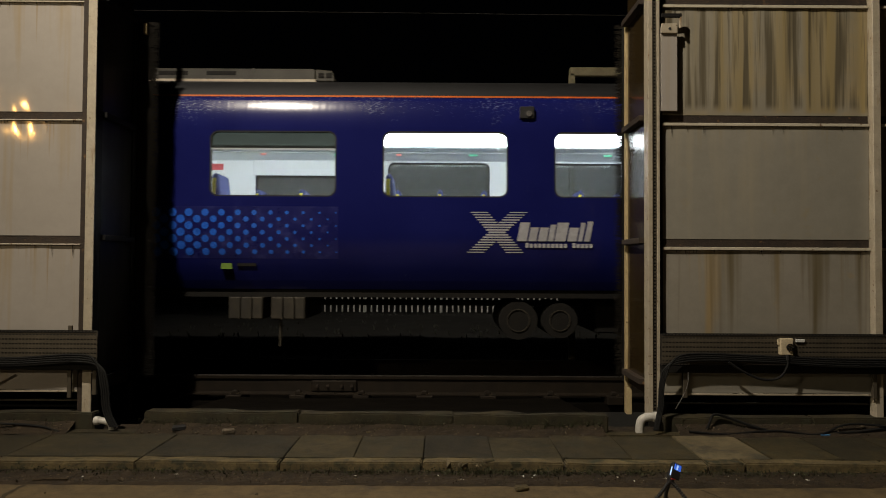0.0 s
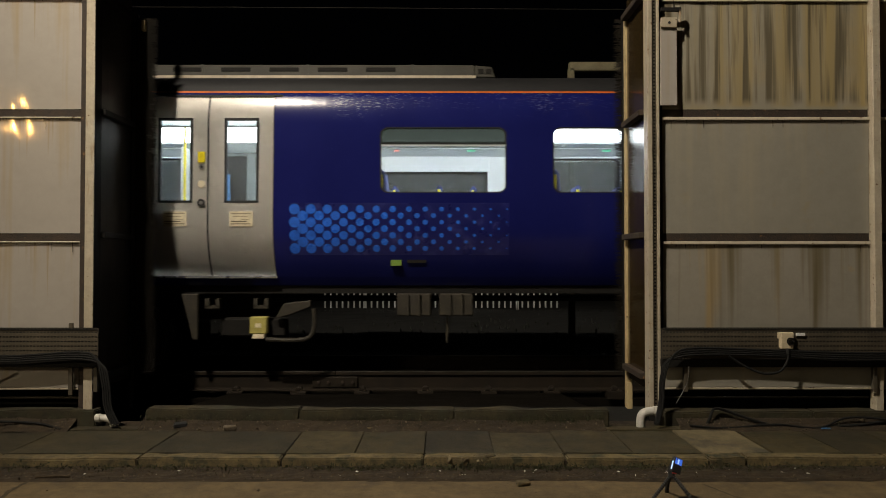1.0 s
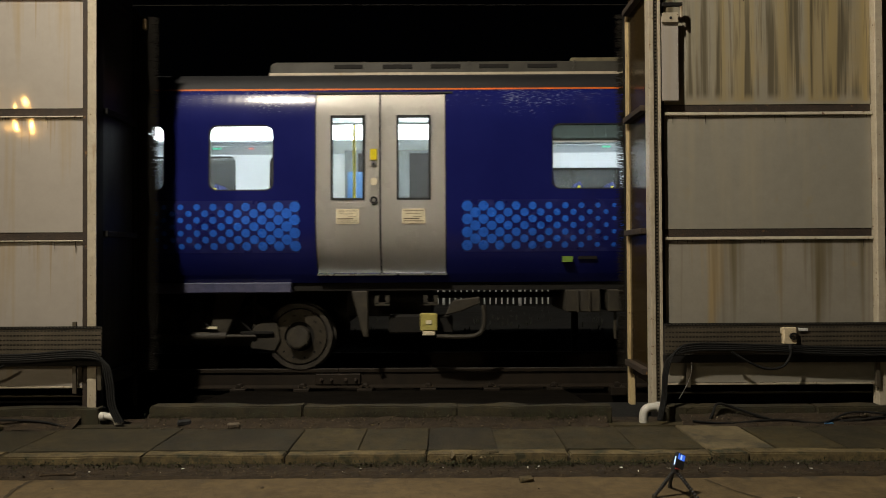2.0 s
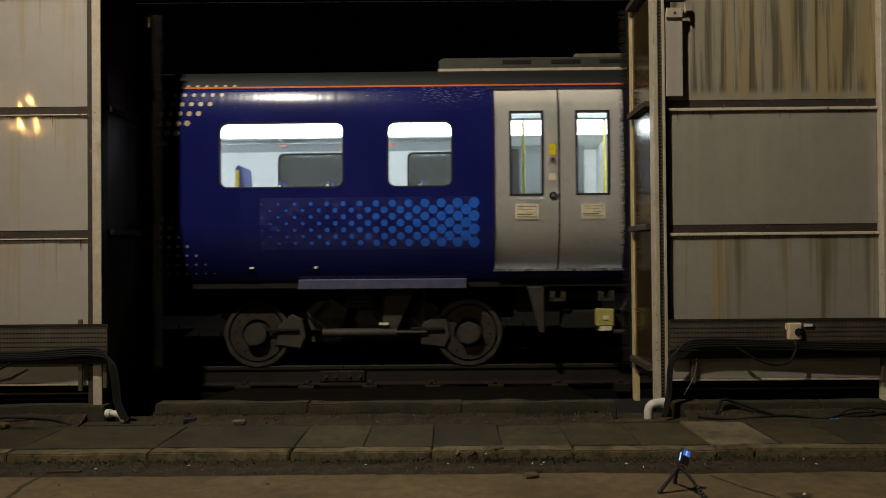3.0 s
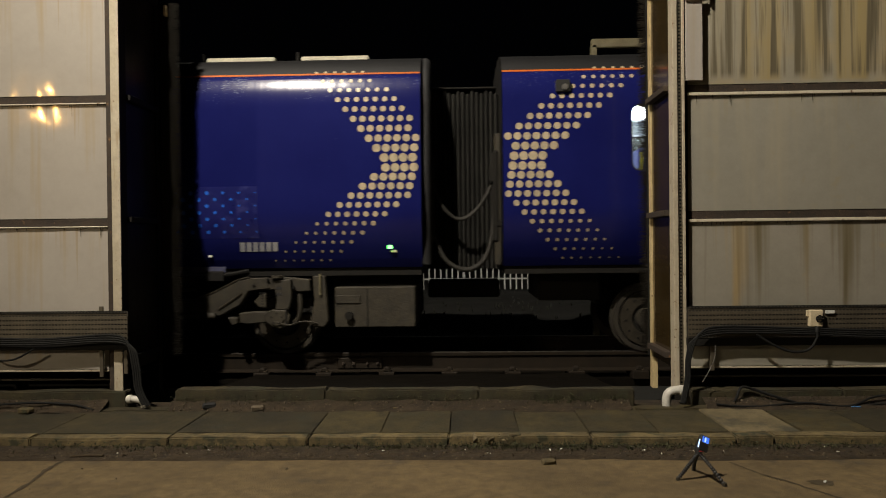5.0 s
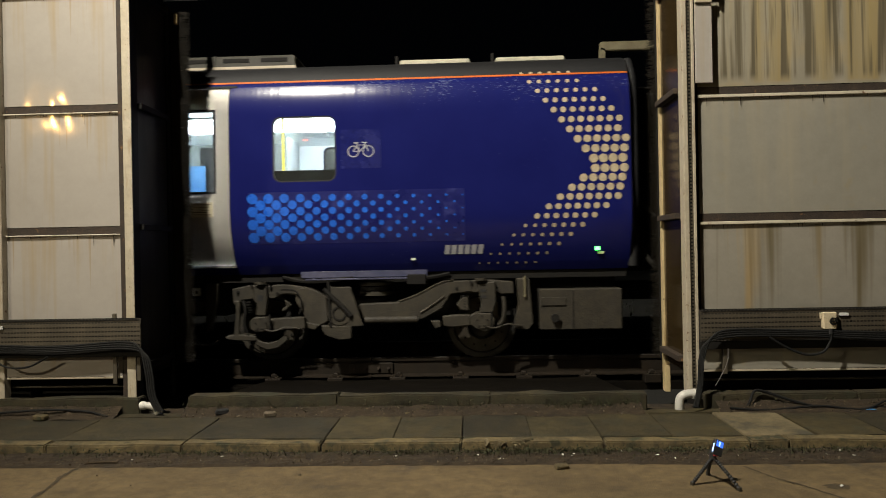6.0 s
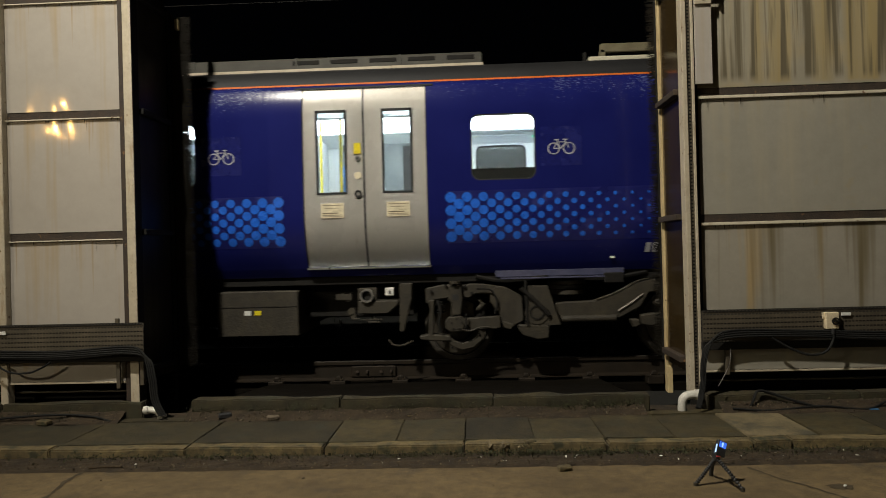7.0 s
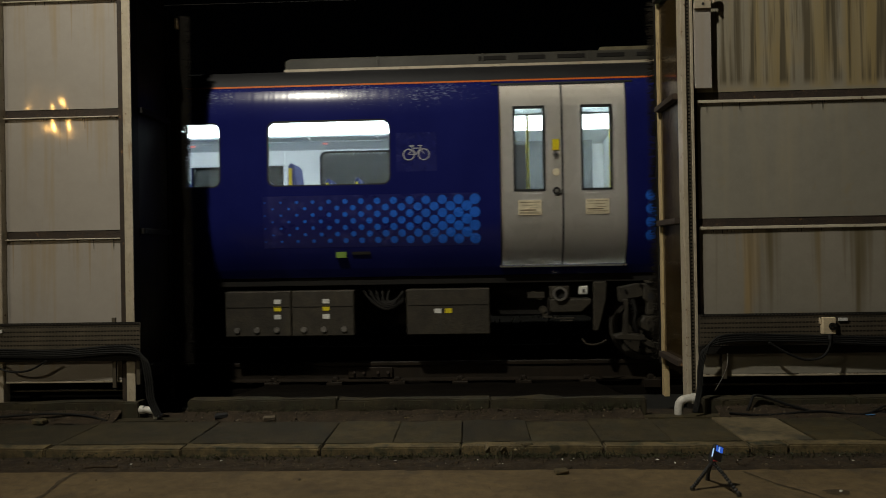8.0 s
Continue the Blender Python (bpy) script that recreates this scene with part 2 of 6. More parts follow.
CREAM = surface("cream_paint", (0.4437, 0.3901, 0.2983), (0.3825, 0.329, 0.2372), .5, 0, 4, 50, .12, (.22, .13, .05), (.62, .76), (14, 14, 2.2), worn=.22, grit=.2, spots=(.13, .08, .04), spots_at=(.64, .69), spots_scale=22)
RUST = surface("rusted_channel", (0.0256, 0.0179, 0.0128), (0.0416, 0.0269, 0.0166), .8, 0, 6, 60, .5, spots=(.15, .08, .03), spots_at=(.64, .74))
YELLOW_CREAM = surface("stained_cream_paint", (0.594, 0.468, 0.252), (0.486, 0.378, 0.198), .45, 0, 3, 50, .2, (.15, .09, .03), (.6, .72), (12, 12, 1.0), spots=(.10, .06, .03), spots_at=(.67, .71), spots_scale=20)
RETURN = surface("brown_steel_panel", (.070, .046, .018), (.042, .028, .012), .16, .35, 2, 30, .03, (.05, .035, .02), (.5, .7), (8, 8, .3))
RETURN_POST = surface("dull_cream_steel", (.17, .15, .085), (.12, .10, .055), .6, 0, 5, 60, .2, worn=.4)
# Steel of the west return wall, its shade painted in as near-black.
RETURN_SHADED = surface("shaded_steel_panel", (.030, .027, .022), (.020, .018, .015), .35, 0, 2, 30, .03, (.012, .010, .008), (.5, .7), (8, 8, .3), worn=.15, spec=.12)
SLOTTED = surface("galvanised_tray", (.105, .087, .06), (.072, .06, .042), .6, .3, 4, 60, .2)
# Tray steel in a darker tone, with the shade behind its slots painted in.
TRAY_BACK = surface("tray_shade", (.045, .038, .027), (.030, .025, .018), .8, 0, 4, 60, .2)
CABLE_GREY = surface("jumper_grey", (.026, .024, .020), (.016, .0145, .012), .6, 0, 9, 80, .2, spec=.3)
BELLOWS = surface("bellows_rubber", (.017, .016, .0135), (.010, .0095, .008), .8, 0, 4, 60, .3, worn=.6, spec=.3)
CABLE = surface("cable_black", (.008, .008, .008), (.013, .013, .012), .7, 0, 9, 80, .2, spec=.2)
BRISTLE = surface("bristles", (0.014, 0.0112, 0.007), (0.0224, 0.0175, 0.0105), .9, 0, 20, 100, .4)
PIPE = flat("white_pipe", (.62, .60, .54), .4)
ROAD = surface("road_concrete", (0.1373, 0.0953, 0.0419), (0.0939, 0.065, 0.0275), .78, 0, 1.1, 110, .7, worn=.5, spots=(.045, .036, .024), spots_at=(.60, .72), spots_scale=2.2)
ROAD_SEAM = surface("road_seam_fill", (0.0614, 0.0433, 0.0195), (0.0397, 0.0275, 0.0123), .85, 0, 4, 90, .6, worn=.6)
SLAB = surface("paving_concrete", (0.0495, 0.037, 0.0123), (0.027, 0.0214, 0.0076), .75, 0, 1.8, 90, .7, random=.30, worn=.7, spots=(.030, .029, .016), spots_at=(.56, .70), spots_scale=4)
KERB = surface("kerb_concrete", (0.1662, 0.1242, 0.0542), (0.0903, 0.0679, 0.0289), .8, 0, 3, 80, .8, random=.15, worn=.9, spots=(.030, .030, .013), spots_at=(.54, .66), spots_scale=7)
PALE_SLAB = surface("pale_paving", (0.1683, 0.1339, 0.0727), (0.1186, 0.0933, 0.049), .75, 0, 2.5, 90, .4, worn=.6, spots=(.05, .045, .028), spots_at=(.52, .62), spots_scale=3)
KERB_BACK = surface("mossy_concrete", (0.0449, 0.0348, 0.0123), (0.0236, 0.0191, 0.0073), .85, 0, 3, 70, .6, worn=.9, spots=(.026, .025, .011), spots_at=(.52, .64), spots_scale=6)
DIRT = surface("leaf_dirt", (0.0374, 0.0229, 0.0085), (0.0179, 0.0115, 0.0047), .95, 0, 9, 80, 1.0, spots=(.12, .085, .05), spots_at=(.62, .7), spots_scale=40)
CRUMB = surface("crumbled_concrete", (.19, .15, .085), (.12, .095, .052), .9, 0, 12, 60, .4, worn=.4)
STONE = surface("grit_stone", (0.136, 0.1054, 0.068), (0.068, 0.053, 0.034), .85, 0, 20, 90, .4)
LITTER = surface("dead_leaves", (0.0665, 0.0419, 0.0166), (0.0289, 0.0188, 0.0079), .9, 0, 25, 80, .3)
MOSS = surface("moss_grass", (.026, .030, .008), (.038, .036, .011), .9, 0, 25, 80, .3)
# Far darker than wet concrete: low light around the train is painted in.
TRACKBED = surface("wet_shaded_track_concrete", (0.0057, 0.0043, 0.0026), (0.0036, 0.0027, 0.0017), .6, 0, 2.5, 70, .4, worn=.3, spec=.12, spots=(.018, .014, .009), spots_at=(.72, .80), spots_scale=5)
GROUND = surface("dark_ground", (0.007, 0.0064, 0.0032), (0.0038, 0.0035, 0.0019), .95, 0, 1.0, 30, .6)
RAIL = surface("rail_steel", (0.0202, 0.014, 0.0081), (0.0129, 0.009, 0.0053), .65, .2, 5, 70, .3, spec=.3)
CLIP = surface("worn_clip_steel", (.16, .13, .09), (.09, .07, .05), .4, .6, 20, 90, .2)
RAIL_TOP = surface("polished_rail_head", (0.18, 0.168, 0.15), (0.132, 0.12, 0.108), .35, .7, 5, 70, .1)
PALE = surface("galvanised_pale", (.50, .50, .47), (.40, .40, .38), .6, 0, 3, 40, .1)
GREEN_BUSH = surface("far_scrub", (.011, .012, .006), (.015, .016, .008), .95, 0, 3, 40, .4)
RUBBER_LEG = surface("ribbed_black_plastic", (.015, .015, .016), (.025, .025, .025), .5, 0, 9, 60, .1)
SCREEN = glow("phone_screen", (.05, .16, .8), .7)
SCREEN_WHITE = glow("phone_screen_bright", (.45, .65, 1.0), .9)


# ---- building blocks ----
ORG = {}


def part(name, bm, material, parent=None, label="", at=None, smooth=False, kind=""):
    """Links bm, built in place, as one mesh object under parent."""
    base = ORG.get(parent, Vector((0, 0, 0)))
    at = Vector(at) if at is not None else (base.copy() if parent else Vector((0, 0, 0)))
    bmesh.ops.translate(bm, verts=bm.verts, vec=-at)
    me = bpy.data.meshes.new(name)
    bm.to_mesh(me)
    bm.free()
    me.materials.append(material)
    if smooth:
        me.shade_smooth()
        me.set_sharp_from_angle(angle=radians(35))
    ob = new(name, me)
    ob.parent = parent
    ob.location = at - base
    ORG[ob] = at
    return tagged(ob, label, kind=kind)


def thing(name, at, label, category, group="", kind=""):
    ob = new(name)
    ob.location = at
    ORG[ob] = Vector(at)
    return tagged(ob, label, category, group, kind)


def box(bm, x0, x1, y0, y1, z0, z1, bevel=0.0, m=None):
    vs = [bm.verts.new((x, y, z)) for x in (x0, x1) for y in (y0, y1) for z in (z0, z1)]
    fs = [bm.faces.new([vs[i] for i in f]) for f in
          ((0, 1, 3, 2), (4, 6, 7, 5), (0, 4, 5, 1), (2, 3, 7, 6), (0, 2, 6, 4), (1, 5, 7, 3))]
    if bevel:
        r = bmesh.ops.bevel(bm, geom=list({e for f in fs for e in f.edges}), offset=bevel, segments=1, affect="EDGES")
        vs = [v for v in set(vs) | set(r["verts"]) if v.is_valid]
    if m is not None:
        bmesh.ops.transform(bm, matrix=m, verts=[v for v in vs if v.is_valid])
    return bm


def boxed(*a, **k):
    return box(bmesh.new(), *a, **k)


def cyl(bm, c, axis, r, depth, n=20, r2=None):
    """A cylinder or cone centred on c along axis 'x', 'y' or 'z'."""
    turn = {"x": pose(0, 0, 0, 0, 90, 0), "y": pose(0, 0, 0, 90, 0, 0), "z": Matrix()}[axis]
    bmesh.ops.create_cone(bm, cap_ends=True, segments=n, radius1=r, radius2=r if r2 is None else r2, depth=depth,
                          matrix=Matrix.Translation(c) @ turn)
    return bm


def ring(bm, c, r0, r1, y0, y1, n=32):
    """An annulus with thickness, its axis along y."""
    loops = []
    for r, y in ((r0, y0), (r1, y0), (r1, y1), (r0, y1)):
        loops.append([bm.verts.new((c[0] + r * math.cos(2 * math.pi * i / n), y, c[2] + r * math.sin(2 * math.pi * i / n))) for i in range(n)])
    for k in range(4):
        a, b = loops[k], loops[(k + 1) % 4]
        for i in range(n):
            bm.faces.new((a[i], a[(i + 1) % n], b[(i + 1) % n], b[i]))
    return bm


def tube(bm, pts, r, n=8, steps=5):
    """A round bar or cable along a smooth curve through pts."""
    p = [Vector(q) for q in pts]
    path = []
    for i in range(len(p) - 1):
        a, b, c, d = p[max(i - 1, 0)], p[i], p[i + 1], p[min(i + 2, len(p) - 1)]
        for s in range(steps):
            t = s / steps
            path.append(.5 * (2 * b + (c - a) * t + (2 * a - 5 * b + 4 * c - d) * t * t + (3 * b - a - 3 * c + d) * t ** 3))
    path.append(p[-1])
    last = None
    side = None
    for i, q in enumerate(path):
        d = (path[min(i + 1, len(path) - 1)] - path[max(i - 1, 0)]).normalized()
        if side is None:
            side = d.orthogonal().normalized()
        side = (side - d * side.dot(d)).normalized()
        up = d.cross(side)
        loop = [bm.verts.new(q + r * (math.cos(2 * math.pi * k / n) * side + math.sin(2 * math.pi * k / n) * up)) for k in range(n)]
        if last:
            for k in range(n):
                bm.faces.new((last[k], last[(k + 1) % n], loop[(k + 1) % n], loop[k]))
        else:
            bm.faces.new(loop[::-1])
        last = loop
    bm.faces.new(last)
    return bm


def prism(bm, outline, y0, y1):
    """A plate with the outline [(x, z), ...] between y0 and y1."""
    a = [bm.verts.new((x, y0, z)) for x, z in outline]
    b = [bm.verts.new((x, y1, z)) for x, z in outline]
    bm.faces.new(a), bm.faces.new(b[::-1])
    for i in range(len(a)):
        j = (i + 1) % len(a)
        bm.faces.new((a[j], a[i], b[i], b[j]))
    bmesh.ops.recalc_face_normals(bm, faces=bm.faces)
    if y1 - y0 > .03:
        bmesh.ops.bevel(bm, geom=list(bm.edges), offset=min(.012, (y1 - y0) * .2), segments=1, affect="EDGES", clamp_overlap=True)
    return bm


def rounded(u0, u1, z0, z1, r, n=5):
    pts = []
    for cu, cz, a0 in ((u1 - r, z1 - r, 0), (u0 + r, z1 - r, 90), (u0 + r, z0 + r, 180), (u1 - r, z0 + r, 270)):
        for i in range(n + 1):
            a = radians(a0 + 90 * i / n)
            pts.append((cu + r * math.cos(a), cz + r * math.sin(a)))
    return pts


# ---- the wash's ground: road, kerbs, paving ----
def lumpy_sheet(x0, x1, y0, y1, nx, ny, height):
    bm = bmesh.new()
    grid = [[bm.verts.new((x0 + (x1 - x0) * i / nx, y0 + (y1 - y0) * j / ny,
                           height(x0 + (x1 - x0) * i / nx, y0 + (y1 - y0) * j / ny))) for j in range(ny + 1)] for i in range(nx + 1)]
    for i in range(nx):
        for j in range(ny):
            bm.faces.new((grid[i][j], grid[i + 1][j], grid[i + 1][j + 1], grid[i][j + 1]))
    return bm


def wob(x, y, s, a, k=0.0):
    return a * noise.noise(Vector((x * s, y * s, k)))


bm = bmesh.new()
box(bm, -400, 400, -200, 600, -.9, -.08)
tagged(part("ground", bm, GROUND), "dark bare ground of the rail yard at night", "ground", kind="structure")
road = part("road", lumpy_sheet(-14, 14, -12, 5.72, 120, 80, lambda x, y: wob(x, y, .7, .012) + wob(x, y, 4, .003)), ROAD)
tagged(road, "worn pale brown concrete road with dark stains", "road", kind="structure")
bm = boxed(-400, 400, -200, 5.7, -.5, -.02)
tagged(part("road_base", bm, ROAD), "plain concrete yard around the road", "road", kind="structure")
verge = part("dirt_strip", lumpy_sheet(-14, 14, 5.58, 5.93, 260, 10, lambda x, y: .012 - .05 * max(0, 5.63 - y) / .05 + max(0, (y - 5.62)) * .10 + wob(x, y, 9, .016) + wob(x, y, 30, .008)), DIRT)
tagged(verge, "strip of brown leaf litter along the kerb", "dirt", kind="structure")
for x0, x1 in ((-14, -3.62), (-2.95, 1.62), (2.35, 14)):
    verge = part("dirt_strip", lumpy_sheet(x0, x1, 6.78, 7.05, int((x1 - x0) * 10), 8, lambda x, y: .105 + wob(x, y, 3, .02) + wob(x, y, 20, .014) + max(0, y - 6.82) * .5 - .3 * max(0, 6.80 - y)), DIRT)
    tagged(verge, "strip of soil and grit behind the paving", "dirt", kind="structure")
bm = boxed(-14, 14, 5.92, 7.4, -.07, .075)
tagged(part("pavement_bed", bm, DIRT), "earth bed under the paving slabs", "pavement", kind="structure")

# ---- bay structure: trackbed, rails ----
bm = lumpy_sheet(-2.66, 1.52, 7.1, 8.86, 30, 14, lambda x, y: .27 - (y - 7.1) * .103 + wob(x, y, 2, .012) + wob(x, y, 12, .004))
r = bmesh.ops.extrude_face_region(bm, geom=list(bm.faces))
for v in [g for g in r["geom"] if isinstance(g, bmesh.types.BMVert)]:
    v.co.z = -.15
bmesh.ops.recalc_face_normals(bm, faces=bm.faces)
tagged(part("track_apron", bm, TRACKBED), "wet concrete apron beside the rail, near-black in place of shade", "concrete slab", kind="structure")
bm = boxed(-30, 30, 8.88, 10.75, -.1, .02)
tagged(part("track_slab", bm, TRACKBED), "concrete track slab under the rails, near-black in place of shade", "track slab", kind="structure")


def rail(y):
    prof = [(-.07, .105), (.07, .105), (.07, .118), (.012, .14), (.010, .29), (.034, .305), (.036, .34), (.028, .347), (-.028, .347), (-.036, .34), (-.034, .305), (-.010, .29), (-.012, .14), (-.07, .118)]
    t = thing("rail", (0, y, .1), "worn steel rail with a bolted joint on clips", "rail", "rails")
    for name, x0, x1 in (("rail_length", -30, -1.345), ("rail_length", -1.339, 30)):
        bm = bmesh.new()
        a = [bm.verts.new((x0, y + p, z)) for p, z in prof]
        b = [bm.verts.new((x1, y + p, z)) for p, z in prof]
        bm.faces.new(a), bm.faces.new(b[::-1])
        for i in range(len(a)):
            bm.faces.new((a[i], a[(i + 1) % len(a)], b[(i + 1) % len(a)], b[i]))
        bmesh.ops.recalc_face_normals(bm, faces=bm.faces)
        part(name, bm, RAIL, t)
        part("running_surface", boxed(x0, x1, y - .024, y + .024, .347, .3485), RAIL_TOP, t, "polished rail head")
    fp = part("fishplate", boxed(-1.64, -1.06, y - .045, y - .012, .145, .285, .01), RAIL, t, "rusted fishplate")
    for x in (-1.56, -1.43, -1.25, -1.12):
        bm = cyl(bmesh.new(), (x, y - .055, .215), "y", .021, .024, 6)
        cyl(bm, (x, y - .07, .215), "y", .012, .02, 8)
        part("bolt", bm, RUST, fp)
    for k in range(-6, 8):
        x = -2.59 + .80 * k
        bm = boxed(x - .10, x + .10, y - .20, y + .20, .021, .122, .006)
        part("base_plate", bm, RAIL, t)
        bm = tube(bmesh.new(), [(x - .05, y - .13, .112), (x - .03, y - .10, .14), (x + .03, y - .085, .14), (x + .05, y - .12, .135), (x + .02, y - .15, .125)], .008, 6, 3)
        part("rail_clip", bm, CLIP, t)
        part("chair_jaw", prism(bmesh.new(), [(x - .055, .12), (x + .055, .12), (x + .03, .175), (x - .03, .175)], y - .14, y - .055), RAIL, t)
    return t


rail(9.0)
rail(10.51)

# ---- far side of the track ----
bm = lumpy_sheet(-20, 20, 10.8, 27, 100, 50, lambda x, y: .02 + min(.32, max(0, (y - 13) * .05)) * math.exp(-((y - 18) / 5) ** 2) + wob(x, y, .5, .06) + wob(x, y, 3, .02))
tagged(part("far_verge", bm, GROUND), "dark uneven verge beyond the track", "ground", kind="structure")
fence = thing("palisade_fence", (0, 25, 0), "pale galvanised palisade fence across the verge", "fence")
for z in (.45, 1.75):
    part("fence_rail", boxed(-4.3, 4.25, 25.03, 25.09, z, z + .06), PALE, fence)
pale = part("pale", prism(bmesh.new(), [(-.03, .1), (.03, .1), (.03, 2.2), (0, 2.32), (-.03, 2.2)], 25.0, 25.012), PALE, fence)
for k in range(-20, 21):
    if k:
        twin = new("pale", pale.data)
        twin.parent = fence
        twin.location = (k * .208, 0, 0)
for k in range(-1, 2):
    part("post", boxed(k * 2.75 - .05, k * 2.75 + .05, 25.1, 25.2, 0, 2.2), PALE, fence)
bm = bmesh.new()
rnd = random.Random(4)
for _ in range(900):
    x, y = rnd.uniform(-14, 14), rnd.uniform(14, 24)
    h = rnd.uniform(.0, .06)
    z = .1 + .2 * math.exp(-((y - 18) / 5) ** 2)
    for s in range(3):
        dx, dy = rnd.uniform(-.05, .05), rnd.uniform(-.04, .04)
        vs = [bm.verts.new(c) for c in ((x - .012, y, z - .1), (x + .012, y, z - .1), (x + dx, y + dy, z + h))]
        bm.faces.new(vs)
tagged(part("rough_grass", bm, GREEN_BUSH), "rough tufts of grass on the far verge", "grass", kind="stuff")


# ---- the steel screen of the wash, on both sides of the opening ----
FRONT = 7.10
RAILS_Z = (2.03, 3.30, 4.52)


def perforated(bm, x0, x1, z0, z1, y, nx, rows, slot=.5, hole=.38):
    """A thin plate with rows of real slots."""
    dx, dz = (x1 - x0) / nx, (z1 - z0) / rows
    xs = [x0]
    for i in range(nx):
        xs += [x0 + dx * (i + .5 - slot / 2), x0 + dx * (i + .5 + slot / 2)]
    xs.append(x1)
    zs = [z0]
    for j in range(rows):
        zs += [z0 + dz * (j + .5 - hole / 2), z0 + dz * (j + .5 + hole / 2)]
    zs.append(z1)
    g = [[bm.verts.new((x, y, z)) for z in zs] for x in xs]
    for i in range(len(xs) - 1):
        for j in range(len(zs) - 1):
            if not (i % 2 and j % 2):
                bm.faces.new((g[i][j], g[i + 1][j], g[i + 1][j + 1], g[i][j + 1]))
    return bm


def dished_panel(x0, x1, z0, z1, y, waves=0, seed=0):
    """A sheet panel, slightly buckled, with folded edges."""
    nx, nz = (72, 24) if waves else (64, 40)
    bm = bmesh.new()
    g = []
    for i in range(nx + 1):
        row = []
        for j in range(nz + 1):
            p, q = i / nx, j / nz
            d = .006 * math.sin(math.pi * p) * math.sin(math.pi * q) + .0042 * noise.noise(Vector((p * 3.2, q * 2.6, seed)))
            d += .0027 * noise.noise(Vector((p * 9 + q * 3, q * 3 - p * 2, seed + 50))) * (math.exp(-q * 7) + math.exp((q - 1) * 5))
            if waves:
                d += .0016 * math.sin(2 * math.pi * p * waves)
            row.append(bm.verts.new((x0 + (x1 - x0) * p, y - d, z0 + (z1 - z0) * q)))
        g.append(row)
    for i in range(nx):
        for j in range(nz):
            bm.faces.new((g[i][j], g[i + 1][j], g[i + 1][j + 1], g[i][j + 1]))
    box(bm, x0, x1, y + .03, y + .05, z0, z1)
    return bm


def screen_wall(name, x0, x1, material, top, low, label, seed, posts):
    w = thing(name, ((x0 + x1) / 2, FRONT, .25), label, "steel wall", kind="structure")
    edges = [x0] + posts + [x1]
    thin = .018 if top is PANEL_L else 0
    for i in range(len(edges) - 1):
        a, b = edges[i] + .045, edges[i + 1] - .045
        drop = .10 - thin
        for k, (z0, z1, mt) in enumerate(((.70, 2.03 - drop, low), (2.045, 3.30 - drop, material), (3.315, 4.52 - drop, top), (4.535, 5.6, material))):
            part("panel", dished_panel(a, b, z0, z1, FRONT + .03, 9 if (k == 2 and top is PANEL_TOP) else 0, seed + k + 10 * i), mt, w, smooth=True)
        part("panel", dished_panel(a, b, .49, .69, FRONT - .02, 0, seed + i), material, w, smooth=True)
        for z in RAILS_Z:
            part("rail_channel", boxed(a, b, FRONT + .035, FRONT + .09, z - .09, z + .03, .004), RUST, w, "rusted brown channel")
            part("rail_lip", boxed(a, b, FRONT + .004, FRONT + .034, z - .098 + thin, z - .068, .003), LIP, w, "cream lip with rust")
        rd = random.Random(seed + i)
        bm = bmesh.new()
        for z in RAILS_Z:
            for _ in range(int((b - a) * 11)):
                x, wd, ln = rd.uniform(a + .02, b - .02), rd.uniform(.002, .006), rd.uniform(.012, .05) * (2.6 if rd.random() < .15 else 1)
                zt = z - .094 + thin
                prism(bm, [(x - wd, zt), (x + wd, zt), (x + wd * .5, zt - ln * .7), (x, zt - ln), (x - wd * .6, zt - ln * .6)], FRONT + .0150, FRONT + .0162)
        part("rust_drips", bm, RUST, w, "short rust drips below the rails", kind="stuff")
        part("bottom_rail", boxed(a, b, FRONT - .02, FRONT + .05, .465, .485, .003), CREAM, w, "cream bottom edge")
        part("floor_channel", boxed(a, b, FRONT + .06, FRONT + .10, .36, .375, .003), SLOTTED, w, "thin galvanised strip")
    for x in posts:
        part("post", boxed(x - .04, x + .04, FRONT - .05, FRONT + .06, .2, 5.6, .006), CREAM, w)
    # Unseen sheet, added only to stop lamp light leaking through the panel gaps.
    part("backing_sheet", boxed(x0, x1, FRONT + .12, FRONT + .14, .50, 5.6), UNDER_DARK, w, "unseen sheet added to stop light through the panel gaps")
    # Near-black plate stands in for the shadow in the gap below the wall.
    part("bed_plate", boxed(x0, x1, FRONT + .3, FRONT + .34, -.05, .48), UNDER_DARK, w, "dark plate painting the shade in the gap under the wall")
    return w


wall_l = screen_wall("wall_west", -9.6, -3.605, PANEL_L, PANEL_L, PANEL_L, "cream sheet steel screen wall with rust streaks", 3, [-7.1, -4.93])
wall_r = screen_wall("wall_east", 2.21, 9.4, PANEL_R, PANEL_TOP, PANEL_LOW, "grey sheet steel screen wall with dark water stains", 40, [4.43, 6.9])

# jamb posts of the opening
jl = thing("jamb_post", (-3.57, FRONT, .25), "cream painted steel jamb post with chipped edge", "post", "jamb posts", "structure")
part("flange", boxed(-3.585, -3.495, FRONT - .05, FRONT - .035, .27, 5.6, .003), CREAM, jl)
part("web", boxed(-3.648, -3.585, FRONT - .02, FRONT + .06, .27, 5.6, .003), RUST, jl, "dark recessed web")
# This side faces away from the lamps; its shade is painted near-black.
part("side", boxed(-3.51, -3.495, FRONT - .034, FRONT + .10, .27, 5.6, .003), UNDER_DARK, jl, "inner side, its shade painted near-black")
